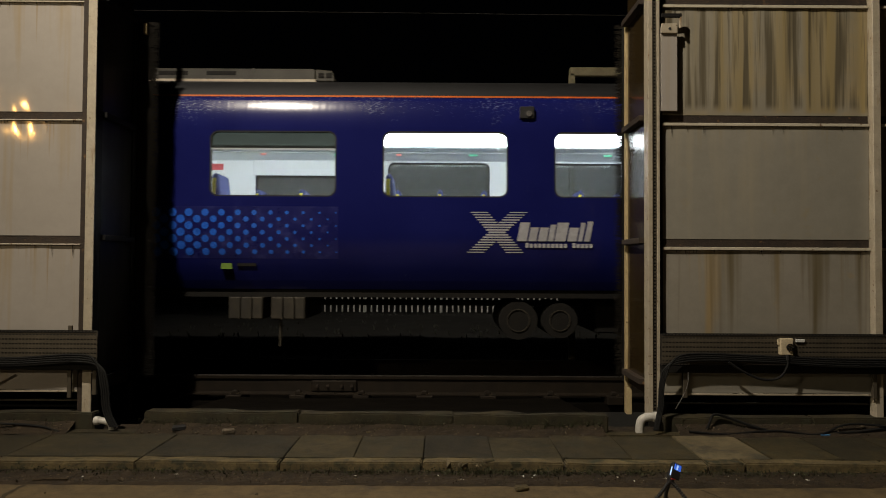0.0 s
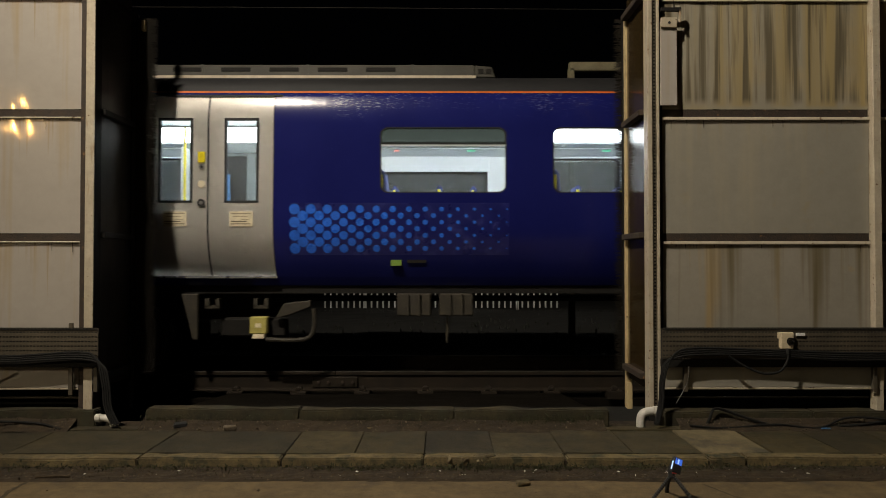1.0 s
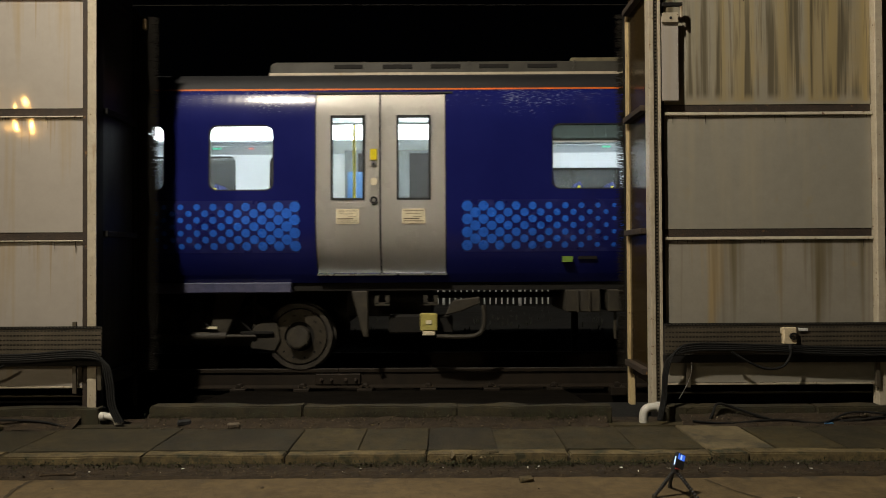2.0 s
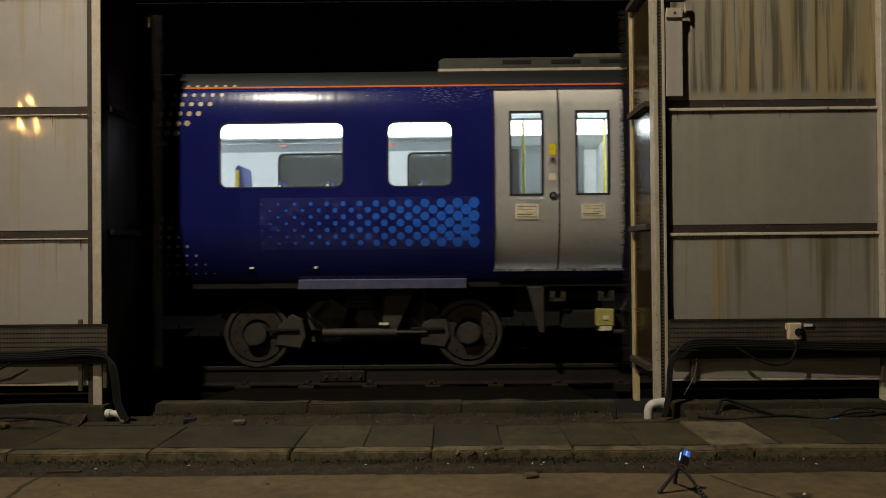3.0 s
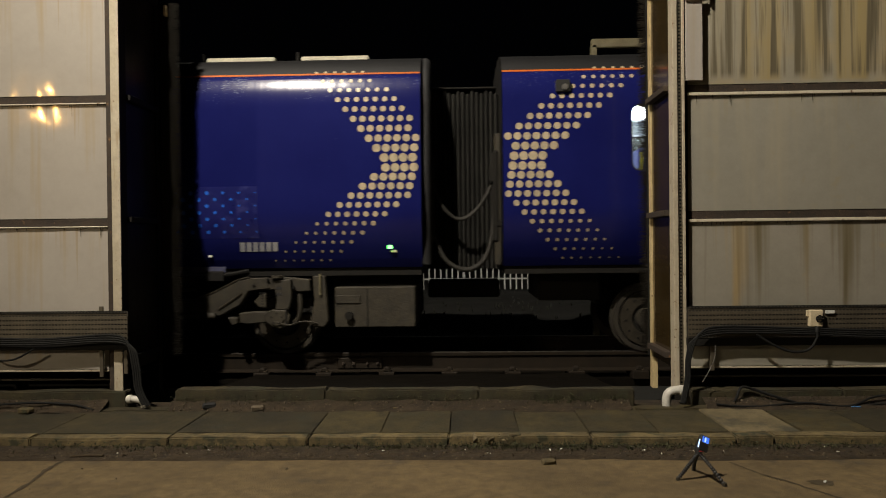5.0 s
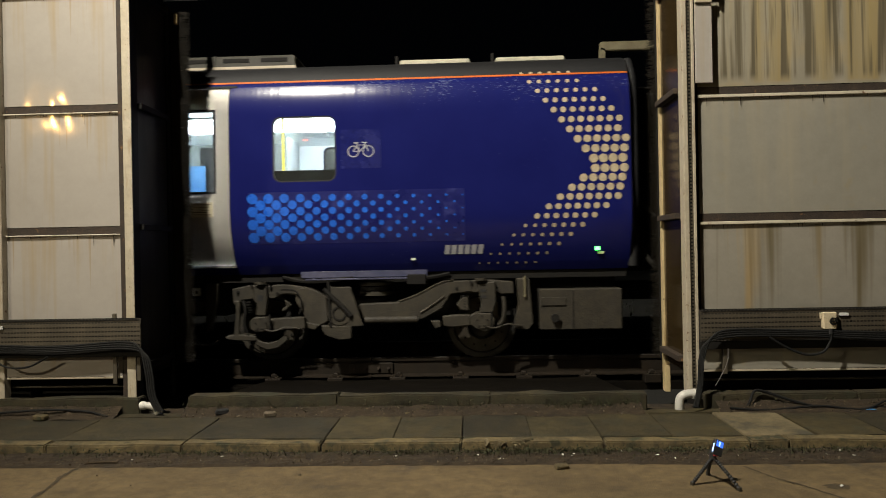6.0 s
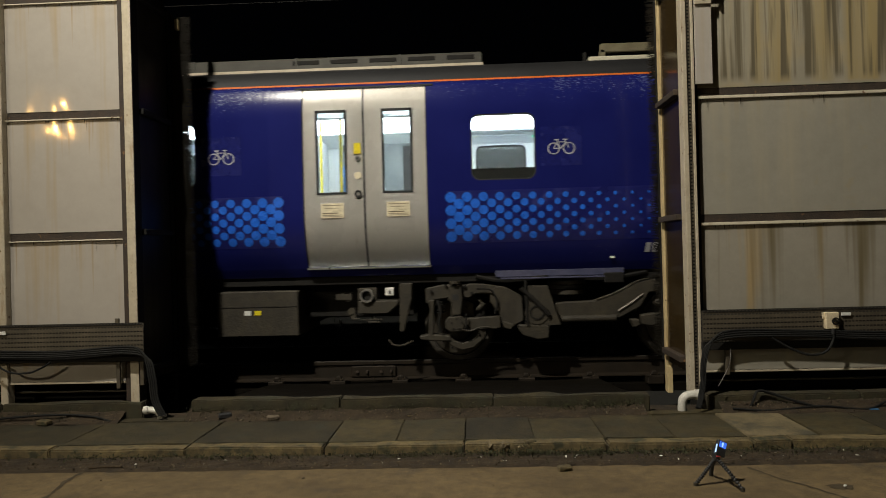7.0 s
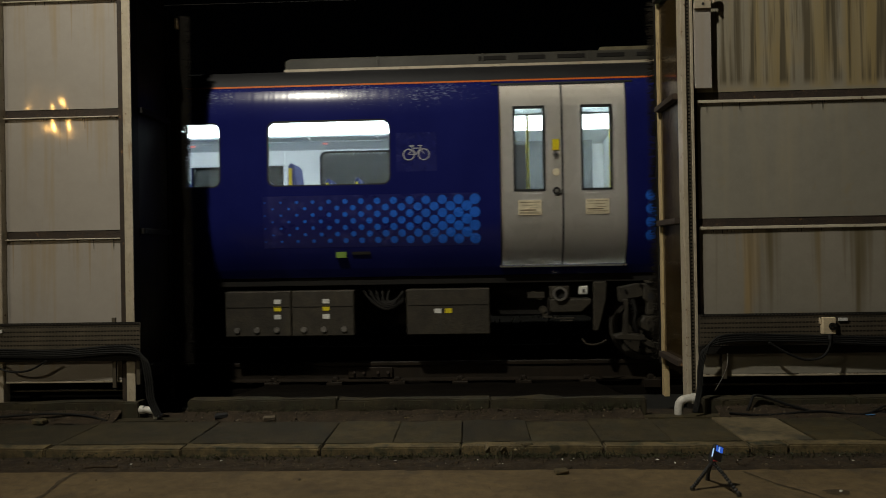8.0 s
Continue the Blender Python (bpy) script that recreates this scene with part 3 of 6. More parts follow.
jr = thing("jamb_post", (2.17, FRONT, .25), "cream painted steel jamb post with slotted strip", "post", "jamb posts", "structure")
part("flange", boxed(2.105, 2.15, FRONT - .05, FRONT - .03, .24, 5.6, .003), CREAM, jr)
part("edge", boxed(2.195, 2.222, FRONT - .05, FRONT - .03, .24, 5.6, .003), CREAM, jr)
bm = perforated(bmesh.new(), 2.15, 2.195, .24, 5.6, FRONT - .036, 1, 150, .45, .45)
part("slotted_strip", bm, SLOTTED, jr, "dark slotted channel")
part("web", boxed(2.125, 2.262, FRONT - .01, FRONT + .06, .24, 5.6), UNDER_DARK, jr)
part("side", boxed(2.105, 2.12, FRONT - .028, FRONT + .10, .24, 5.6, .003), CREAM, jr)

# return walls towards the track, with brush seals
BACK = 8.0


def return_wall(name, x, s, mats, label):
    """s: +1 where the opening lies at greater x."""
    w = thing(name, (x, 7.5, .3), label, "steel wall", kind="structure")
    # The west wall's panels, channels and posts carry shade as near-black colour.
    panel, post = mats
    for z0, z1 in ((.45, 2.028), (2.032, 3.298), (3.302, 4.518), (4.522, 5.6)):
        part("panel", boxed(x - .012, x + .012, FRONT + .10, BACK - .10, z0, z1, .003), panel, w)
    for z in (.58, 2.03, 3.30, 4.52):
        part("rail_channel", boxed(min(x, x + s * .07) - .013, max(x, x + s * .07), FRONT + .10, BACK - .10, z - .03, z + .03, .004), RUST if s < 0 else UNDER_DARK, w, "rusted brown channel" if s < 0 else "")
    part("end_post", boxed(x - .03, x + .03, BACK - .10, BACK - .01, .40, 4.62, .005), post, w, "end post, stained cream in the east, shade painted near-black in the west")
    part("end_post_foot", boxed(x - .03, x + .03, BACK - .12, BACK - .01, .1, .40, .005), post, w)
    part("seal_holder", boxed(x - .03, x + s * .045 + .03 * (s < 0), BACK - .008, BACK + .03, .45, 4.60, .004) if s > 0 else
         boxed(x - .045, x + .03, BACK - .008, BACK + .03, .45, 4.60, .004), UNDER_DARK, w, "dark seal holder")
    bm = bmesh.new()
    rnd = random.Random(int(x * 10))
    for k in range(5200 if s > 0 else 1500):
        z = rnd.uniform(.5, 4.55)
        L = rnd.uniform(.18, .243) if s > 0 else rnd.uniform(.07, .125)
        y = BACK + rnd.uniform(-.004, .026)
        x0 = x + s * .04
        e = Vector((x0 + s * L, y + rnd.uniform(-.01, .02), z - rnd.uniform(-.02, .035)))
        d = rnd.uniform(.0022, .004) * (1.5 if s > 0 else 1)
        vs = [bm.verts.new(c) for c in ((x0, y, z - d), (x0, y - d, z + d), (x0, y + d, z + d), e)]
        for f in ((0, 1, 3), (1, 2, 3), (2, 0, 3)):
            bm.faces.new([vs[i] for i in f])
    part("bristles", bm, BRISTLE, w, "worn dark brush bristles", kind="stuff")
    return w


return_wall("return_wall_west", -3.52, 1, (RETURN_SHADED, UNDER_DARK), "steel return wall with a brush seal, its shade painted near-black")
return_wall("return_wall_east", 2.135, -1, (RETURN, YELLOW_CREAM), "brown glossy steel return wall with a brush seal")
bm = boxed(-3.42, -3.38, 7.95, 8.0, 4.40, 4.52, .004)
tagged(part("seal_bracket", bm, YELLOW_CREAM), "small cream bracket at the seal's top", "bracket")

# cable trays on the front of the wall
def cable_tray(x0, x1, label):
    t = thing("cable_tray", ((x0 + x1) / 2, 6.98, .7), label, "cable tray", "cable trays")
    bm = perforated(bmesh.new(), x0, x1, .80, 1.075, 6.985, int((x1 - x0) / .034), 6, .62, .30)
    part("perforated_face", bm, SLOTTED, t)
    bm = perforated(bmesh.new(), x0, x1, 1.075, 1.10, 6.97, int((x1 - x0) / .034), 1, .6, .4)
    part("top_lip", bm, UNDER_DARK, t)
    part("back", boxed(x0, x1, 7.005, 7.015, .76, 1.09), TRAY_BACK, t)
    part("bottom_shelf", boxed(x0, x1, 7.0, 7.05, .70, .78, .004), UNDER_DARK, t, "dark lower channel")
    for x in np.arange(x0 + .25, x1, 1.9):
        part("bracket", boxed(x - .02, x + .02, 7.02, 7.06, .45, .70, .003), SLOTTED, t)
    return t


cable_tray(-9.4, -3.41, "grey perforated cable tray on the cream wall")
cable_tray(2.215, 9.2, "grey perforated cable tray on the grey wall")
for x in (-3.70,):
    tagged(part("strut", boxed(x - .02, x + .02, 7.02, 7.045, .42, 1.14, .003), SLOTTED), "short galvanised strut behind the tray's end", "strut")

# ---- kerbs and paving: pieces ----
def stone_mesh(name, sx, sy, sz, seed, material, chip=.006, edge=.012):
    bm = boxed(0, sx, 0, sy, 0, sz)
    bmesh.ops.subdivide_edges(bm, edges=[e for e in bm.edges if abs(e.verts[0].co.x - e.verts[1].co.x) > .1], cuts=5)
    bmesh.ops.bevel(bm, geom=[e for e in bm.edges if len(e.link_faces) == 2 and e.calc_face_angle(0) > 1], offset=edge, segments=2, affect="EDGES")
    for v in bm.verts:
        v.co += Vector([chip * noise.noise(v.co * 9 + Vector((seed * 7 + k * 31, 0, 0))) for k in range(3)])
    me = bpy.data.meshes.new(name)
    bm.to_mesh(me)
    bm.free()
    me.shade_smooth()
    me.set_sharp_from_angle(angle=radians(40))
    me.materials.append(material)
    return me


def piece(name, me, parent, m):
    ob = new(name, me)
    ob.parent = parent
    ob.matrix_basis = Matrix.Translation(-ORG[parent]) @ m
    return ob


kerb = thing("kerb", (0, 5.9, 0), "row of worn pale concrete kerb stones", "kerb", kind="structure")
kerb_meshes = [stone_mesh("kerb_stone", 1.19, .15, .19, s, KERB, .012) for s in range(4)]
rnd = random.Random(8)
for k in range(-8, 9):
    x = -2.53 + 1.2 * k + (.31 if k >= 4 else 0)
    piece("kerb_stone", kerb_meshes[k % 4], kerb, pose(x, 5.9 + rnd.uniform(-.008, .008), -.08 + rnd.uniform(-.006, .006), 0, 0, rnd.uniform(-.3, .3)))
piece("kerb_stone", stone_mesh("kerb_stone", .30, .15, .19, 9, KERB, .012), kerb, pose(-2.53 + 4.8, 5.9, -.08))
paving = thing("pavement", (0, 6.4, .07), "worn greenish concrete paving slabs", "pavement", kind="structure")
slab_meshes = [stone_mesh("paving_slab", .593, .805, .05, s + 20, SLAB, .004, .005) for s in range(4)]
pale_slab = stone_mesh("paving_slab", .593, .805, .05, 33, PALE_SLAB, .004, .005)
wide_slab = stone_mesh("paving_slab", 1.193, .805, .05, 37, SLAB, .004, .005)
for k in range(-12, 19):
    x = -2.53 + .6 * k + (.02 if k > 8 else 0)
    if k < 2 and k % 2:
        continue
    piece("paving_slab", pale_slab if k == 8 else wide_slab if k < 2 else slab_meshes[k % 4], paving, pose(x, 6.050, .060 + rnd.uniform(-.004, .004), rnd.uniform(-.5, .5), rnd.uniform(-.4, .4), rnd.uniform(-.3, .3)))
for x0, x1 in ((-3.72, -2.9), (1.56, 2.42)):
    piece("infill_slab", stone_mesh("infill_slab", x1 - x0, .17, .05, int(x0 * 7), SLAB, .006), paving, pose(x0, 6.86, .062))
kb = thing("back_kerb", (0, 6.97, .1), "mossy concrete edging before the track, broken at the gaps", "kerb", kind="structure")
for x0, x1, top in ((-2.93, -1.40, .30), (-1.395, .14, .292), (.145, 1.68, .285)):
    piece("edging_stone", stone_mesh("edging_stone", x1 - x0, .16, .26, int(x0 * 9), KERB_BACK, .022), kb, pose(x0, 6.97, top - .265))
for k in range(4):
    piece("edging_stone", stone_mesh("edging_stone", 1.49, .16, .26, k + 50, KERB_BACK, .022), kb, pose(-3.43 - 1.5 * (k + 1), 7.0, .015))
    piece("edging_stone", stone_mesh("edging_stone", 1.49, .16, .26, k + 60, KERB_BACK, .022), kb, pose(2.24 + 1.5 * k, 7.0, .0))


# ---- the train ----
MID, HALF, RAILTOP = 9.77, 1.36, .345
PROFILE = [(1.46, 1.090), (1.51, 1.124), (1.57, 1.161), (1.62, 1.189), (1.68, 1.220), (1.74, 1.248), (1.80, 1.273), (1.9, 1.308), (2.0, 1.334), (2.1, 1.351), (2.2, 1.359), (2.45, 1.36), (3.45, 1.345), (3.6, 1.325), (3.70, 1.300), (3.77, 1.273),
           (3.82, 1.248), (3.85, 1.230), (3.92, 1.18), (3.98, 1.125), (4.04, 1.045), (4.09, .93), (4.13, .75), (4.17, .4), (4.18, 0)]


def half_width(z):
    return float(np.interp(z, [p[0] for p in PROFILE], [p[1] for p in PROFILE]))


def skin(z, out=0.0):
    """y of the near outer skin at height z, out metres proud of it."""
    return MID - half_width(z) - out


def strips(bm, u0, u1, z0, z1, side=-1, inset=0.0, cuts=()):
    """The curved skin between two heights, as long strips."""
    zs = [z0] + [p[0] for p in PROFILE if z0 < p[0] < z1] + [z1]
    us = [u0, *cuts, u1]
    g = [[bm.verts.new((u, MID + side * (half_width(z) - inset), z)) for z in zs] for u in us]
    made = []
    for i in range(len(us) - 1):
        for j in range(len(zs) - 1):
            f = bm.faces.new((g[i][j], g[i + 1][j], g[i + 1][j + 1], g[i][j + 1]))
            f.smooth = True
            made.append(f)
    return made


def holed_band(bm, u0, u1, z0, z1, holes, place):
    """A flat band with rounded holes; place maps (u, z) to a point."""
    edges = []
    for loop in [[(u0, z0), (u1, z0), (u1, z1), (u0, z1)]] + [rounded(*h) for h in holes]:
        vs = [bm.verts.new(place(u, z)) for u, z in loop]
        edges += [bm.edges.new((vs[i], vs[(i + 1) % len(vs)])) for i in range(len(vs))]
    bmesh.ops.triangle_fill(bm, use_beauty=True, use_dissolve=False, edges=edges)


def on_skin(u, z, side=-1, inset=0.0):
    return (u, MID + side * (half_width(z) - inset), z)


def outward(bm, side):
    """Turns the faces of a skin away from the middle."""
    bm.normal_update()
    bmesh.ops.reverse_faces(bm, faces=[f for f in bm.faces if f.normal.y * side < 0 and f.normal.z < .9])
    bm.normal_update()


def side_panel(coach, u0, u1, wins, side=-1, name="side_panel"):
    bm = bmesh.new()
    strips(bm, u0, u1, 1.57, 2.45, side)
    strips(bm, u0, u1, 3.45, 3.77, side)
    holed_band(bm, u0, u1, 2.45, 3.45, [(a, b, 2.585, 3.385, .10) for a, b in wins], lambda u, z: on_skin(u, z, side))
    bmesh.ops.remove_doubles(bm, verts=bm.verts, dist=.0005)
    outward(bm, side)
    bmesh.ops.solidify(bm, geom=list(bm.faces), thickness=.03)
    return part(name, bm, BLUE, coach, smooth=True)


def window(coach, a, b, kind="", side=-1):
    """Seal with pane; kind: 'hopper' has a dark upper light, 'low' a dark lower panel."""
    bm = bmesh.new()
    outer, inner = rounded(a, b, 2.585, 3.385, .10), rounded(a + .016, b - .016, 2.601, 3.369, .088)
    loops = [[bm.verts.new(Vector(on_skin(u, z, side)) + Vector((0, dy * side, 0))) for u, z in lp] for lp, dy in ((outer, -.002), (inner, -.002), (inner, -.05), (outer, -.05))]
    n = len(outer)
    for k in range(4):
        for i in range(n):
            bm.faces.new((loops[k][i], loops[k][(i + 1) % n], loops[(k + 1) % 4][(i + 1) % n], loops[(k + 1) % 4][i]))
    bmesh.ops.recalc_face_normals(bm, faces=bm.faces)
    w = part("window", bm, RUBBER, coach, "rounded window in a black seal")

    def pane(z0, z1, mat, label=""):
        bm = bmesh.new()
        pts = [(u, min(max(z, z0), z1)) for u, z in rounded(a + .014, b - .014, 2.599, 3.371, .088)]
        bm.faces.new([bm.verts.new(Vector(on_skin(u, z, side)) - Vector((0, .022 * side, 0))) for u, z in pts])
        bmesh.ops.remove_doubles(bm, verts=bm.verts, dist=.0005)
        bmesh.ops.recalc_face_normals(bm, faces=bm.faces)
        bmesh.ops.solidify(bm, geom=list(bm.faces), thickness=.006)
        ob = part("pane", bm, mat, w, label)
        ob.visible_shadow = False
    if kind == "hopper":
        pane(3.17, 3.371, DARK_GLASS, "dark tinted upper light")
        pane(2.599, 3.155, GLASS)
        part("window_bar", boxed(a + .014, b - .014, skin(3.16) + .004, skin(3.16) + .03, 3.152, 3.172), INSIDE_GREY, w)
    elif kind == "low":
        pane(2.599, 2.73, DARK_GLASS, "dark lower panel")
        pane(2.735, 3.371, GLASS)
    else:
        pane(2.599, 3.371, GLASS if side < 0 else FAR_GLASS)
    return w


def door_leaf(coach, u0, u1, w0, w1, split_side):
    """A white sliding leaf with a tall dark-framed light, buttons beside the split."""
    bm = bmesh.new()
    rows = [1.58, 1.62, 1.68, 1.74, 1.80, 1.9, 2.0, 2.1, 2.2, 2.45, 2.475, 3.485, 3.6, 3.70, 3.765]
    us = [u0, w0, w1, u1]
    g = [[bm.verts.new((u, skin(z) + .012, z)) for z in rows] for u in us]
    for i in range(3):
        for j in range(len(rows) - 1):
            if not (i == 1 and rows[j] == 2.475):
                bm.faces.new((g[i][j], g[i + 1][j], g[i + 1][j + 1], g[i][j + 1])).smooth = True
    bmesh.ops.solidify(bm, geom=list(bm.faces), thickness=-.035)
    leaf = part("door_leaf", bm, DOOR, coach, "white door leaf with tall narrow light", smooth=True)
    bm = bmesh.new()
    for a, b, c, d in ((w0 - .008, w0 + .018, 2.467, 3.493), (w1 - .018, w1 + .008, 2.467, 3.493), (w0, w1, 2.467, 2.493), (w0, w1, 3.467, 3.493)):
        box(bm, a, b, skin(3.0) - .002, skin(3.0) + .045, c, d)
    part("light_frame", bm, RUBBER, leaf, "black rubber frame")
    bm = boxed(w0 + .018, w1 - .018, skin(3.0) + .022, skin(3.0) + .028, 2.493, 3.467)
    part("pane", bm, GLASS, leaf).visible_shadow = False
    # notice plate
    c = (w0 + w1) / 2
    bm = boxed(c - .14, c + .14, skin(2.27, -.002), skin(2.27, -.012), 2.18, 2.36)
    part("notice", bm, PAPER, leaf, "cream notice with brown lines")
    for z, a, b, h in ((2.335, -.12, .12, .006), (2.30, -.10, .08, .005), (2.265, .0, .10, .005), (2.240, -.12, .07, .014), (2.215, -.12, .12, .006), (2.20, -.12, .12, .004)):
        part("print_bar", boxed(c + a, c + b, skin(2.27, .001), skin(2.27, -.004), z - h / 2, z + h / 2), INK, leaf)
    return leaf


def doorway(coach, u0, u1, split, lw1, lw2):
    a = door_leaf(coach, u0 + .006, split - .006, *lw1, 1)
    b = door_leaf(coach, split + .006, u1 - .006, *lw2, -1)
    x = split - .075
    part("push_button", cyl(bmesh.new(), (x, skin(2.9, -.008), 2.90), "y", .034, .018, 20), CHROME, a)
    part("button_core", cyl(bmesh.new(), (x, skin(2.9, .001), 2.90), "y", .017, .016, 12), RUBBER, a)
    part("blank_disc", cyl(bmesh.new(), (x, skin(2.69, -.010), 2.69), "y", .045, .014, 20), PAPER, a, "beige round blanking disc")
    bm = cyl(bmesh.new(), (x, skin(2.465, -.004), 2.465), "y", .046, .02, 20)
    part("lock", bm, RUBBER, a, "dark round lock")
    part("lock_core", cyl(bmesh.new(), (x, skin(2.465, .007), 2.465), "y", .024, .01, 6), CHROME, a)
    part("sticker", boxed(x - .045, x + .04, skin(3.02, -.002), skin(3.02, -.010), 2.955, 3.085), YELLOW, a, "yellow sticker")
    bm = bmesh.new()
    strips(bm, split - .010, split + .010, 1.58, 3.765, -1, .006)
    outward(bm, -1)
    bmesh.ops.solidify(bm, geom=list(bm.faces), thickness=.04)
    part("centre_seal", bm, RUBBER, coach, "black rubber seal between the leaves", smooth=True)
    bm = bmesh.new()
    box(bm, u0 - .01, u1 + .01, skin(1.57) - .03, skin(1.57) + .10, 1.552, 1.574)
    part("door_step", bm, CHROME, coach, "bright metal door sill")
    part("door_header", boxed(u0 - .09, u1 + .09, skin(3.78) - .014, skin(3.78) + .05, 3.770, 3.792), RUBBER, coach, "dark door header strip")
    # Unseen liner, added to keep saloon light off the leaves' outer faces.
    for a0, a1, z0, z1 in ((u0 - .07, u1 + .07, 1.62, 2.46), (u0 - .07, u1 + .07, 3.50, 3.765), (u0 - .07, lw1[0] - .01, 2.46, 3.50),
                           (lw1[1] + .01, lw2[0] - .01, 2.46, 3.50), (lw2[1] + .01, u1 + .07, 2.46, 3.50)):
        bm = bmesh.new()
        strips(bm, a0, a1, z0, z1, -1, .06)
        outward(bm, -1)
        bmesh.ops.solidify(bm, geom=list(bm.faces), thickness=.012)
        part("door_lining", bm, UNDER_DARK, coach, "unseen dark liner added to block saloon light")
    for u in (u0 - .004, u1 - .004):
        bm = bmesh.new()
        strips(bm, u, u + .010, 1.57, 3.77, -1, -.002)
        part("door_seal", bm, RUBBER, coach)


def dots(coach, name, centres, material, label):
    """Round film dots lying on the curved skin."""
    bm = bmesh.new()
    for u, z, r in centres:
        n = 18
        pts = [(u + r * math.cos(2 * math.pi * i / n), z + r * math.sin(2 * math.pi * i / n)) for i in range(n)]
        c = bm.verts.new((u, skin(z, .0035), z))
        vs = [bm.verts.new((p, skin(q, .0035), q)) for p, q in pts]
        for i in range(n):
            bm.faces.new((c, vs[i], vs[(i + 1) % n]))
    bmesh.ops.recalc_face_normals(bm, faces=bm.faces)
    part(name, bm, material, coach, label, kind="stuff")


def halftone(coach, start, step):
    """Blue dots that shrink away from the door, starting at u = start, in direction step."""
    out = []
    for c in range(27):
        r = .0645 - .0021 * c
        if r < .008:
            continue
        for k in range(4 if c % 2 == 0 else 3):
            out.append((start + step * (.073 + .0985 * c), 1.915 + .158 * k + (0 if c % 2 == 0 else .079), r))
    bm = bmesh.new()
    a, b = sorted((start + step * .03, start + step * 2.66))
    strips(bm, a, b, 1.835, 2.465, -1, -.0015)
    outward(bm, -1)
    part("backing_film", bm, FILM, coach, "faint lighter blue film panel with a painted cloudy reflection")
    dots(coach, "halftone_dots", out, DOT_BLUE, "bright blue halftone dots fading out")


def chevron(coach, end, s, up, down):
    """Cream dots in a broad arrow whose tip touches the coach end; s: direction into the coach."""
    out = []
    for k in range(21):
        z = 3.855 - .1185 * k if k < 10 else 2.67 - .1115 * (k - 10)
        edge = .475 + up * (9 - k) if k <= 9 else .46 + down * (k - 10)
        for j in range(6 if k < 2 else 7):
            o = edge - .114 * j
            if o < (.055 if s > 0 else .09):
                break
            r = .054 * (1 - abs(k - 9.3) / 15) * (1 - (.05 * (6 - j) if k > 15 else 0))
            out.append((end + s * o, z, max(.01, r)))
    dots(coach, "arrow_dots", out, DOT_CREAM, "cream dots forming a broad arrow")


def bicycle(coach, u, z, w=.34):
    """The cycle symbol as flat rings and bars."""
    bm = bmesh.new()
    y = skin(z, .0085)
    r = w * .21
    for c in (u - w * .27, u + w * .27):
        ring(bm, (c, 0, z - .03), r * .83, r, y, y + .002, 22)

    def bar(a, b, t=.009):
        (x0, z0), (x1, z1) = a, b
        d = Vector((z1 - z0, x0 - x1)).normalized() * t / 2
        prism(bm, [(x0 + d.x, z0 + d.y), (x1 + d.x, z1 + d.y), (x1 - d.x, z1 - d.y), (x0 - d.x, z0 - d.y)], y, y + .002)
    L, R, T = (u - w * .27, z - .03), (u + w * .27, z - .03), z + .045
    crank, seat, head = (u - .005, z - .03), (u - .045, T), (u + .055, T)
    for a, b in ((L, crank), (L, seat), (crank, seat), (crank, head), (seat, head), (head, R), (seat, (u - .055, T + .025)), (head, (u + .045, T + .03))):
        bar(a, b)
    bar((u - .08, T + .027), (u - .03, T + .027), .014)
    bar((u + .02, T + .032), (u + .075, T + .028), .012)
    bd = prism(bmesh.new(), [(u + dx, z + dz) for dx, dz in ((-.245, -.235), (.245, -.235), (.245, .235), (-.245, .235))], skin(z, .0042), skin(z, .0024))
    part("symbol_film", bd, FLECKED, coach, "dull blue square of film, wet glare painted as flecks")
    part("cycle_symbol", bm, LOGO, coach, "white bicycle symbol")


def wheelset(coach, u, frame_out):
    """Axle with two wheels; the near face shows rim, disc, bolts and hub."""
    c = Vector((u, MID, RAILTOP + .42))
    ax = part("wheelset", cyl(bmesh.new(), c, "y", .085, 1.5, 16), UNDER_DARK, coach, "pair of steel wheels on an axle", at=c, smooth=True)
    for s in (-1, 1):
        y0 = MID + s * .755
        bm = ring(bmesh.new(), c, .368, .42, y0 - .065, y0 + .065, 56)
        ring(bm, c, .36, .45, y0 - s * .065 - .014, y0 - s * .065 + .014, 56)
        part("tyre", bm, WHEEL, ax, "steel wheel tyre", smooth=True)
        bm = ring(bmesh.new(), c, .10, .372, y0 - .03, y0 + .03, 48)
        part("wheel_web", bm, UNDER_DARK, ax, smooth=True)
        bm = ring(bmesh.new(), c, .19, .345, y0 + s * .04 - .018, y0 + s * .04 + .018, 56)
        part("brake_disc", bm, DISC, ax, "bolted brake disc", smooth=True)
        for k in range(12 if s < 0 else 0):
            a = 2 * math.pi * k / 12 + .1
            part("disc_bolt", cyl(bmesh.new(), (c.x + .275 * math.cos(a), y0 + s * .060, c.z + .275 * math.sin(a)), "y", .014, .012, 8), UNDER_DARK, ax)
        bm = cyl(bmesh.new(), (c.x, y0 + s * .085, c.z), "y", .142, .17, 36)
        cyl(bm, (c.x, y0 + s * .172, c.z), "y", .125, .02, 32)
        part("hub", bm, UNDER, ax, "grey hub", smooth=True)
    return ax


def underbox(coach, u0, u1, z0, z1, y0=8.58, label="", mat=None, depth=1.2):
    b = part("equipment_case", boxed(u0, u1, y0, y0 + depth, z0, z1, .012), mat or UNDER, coach, label)
    return b


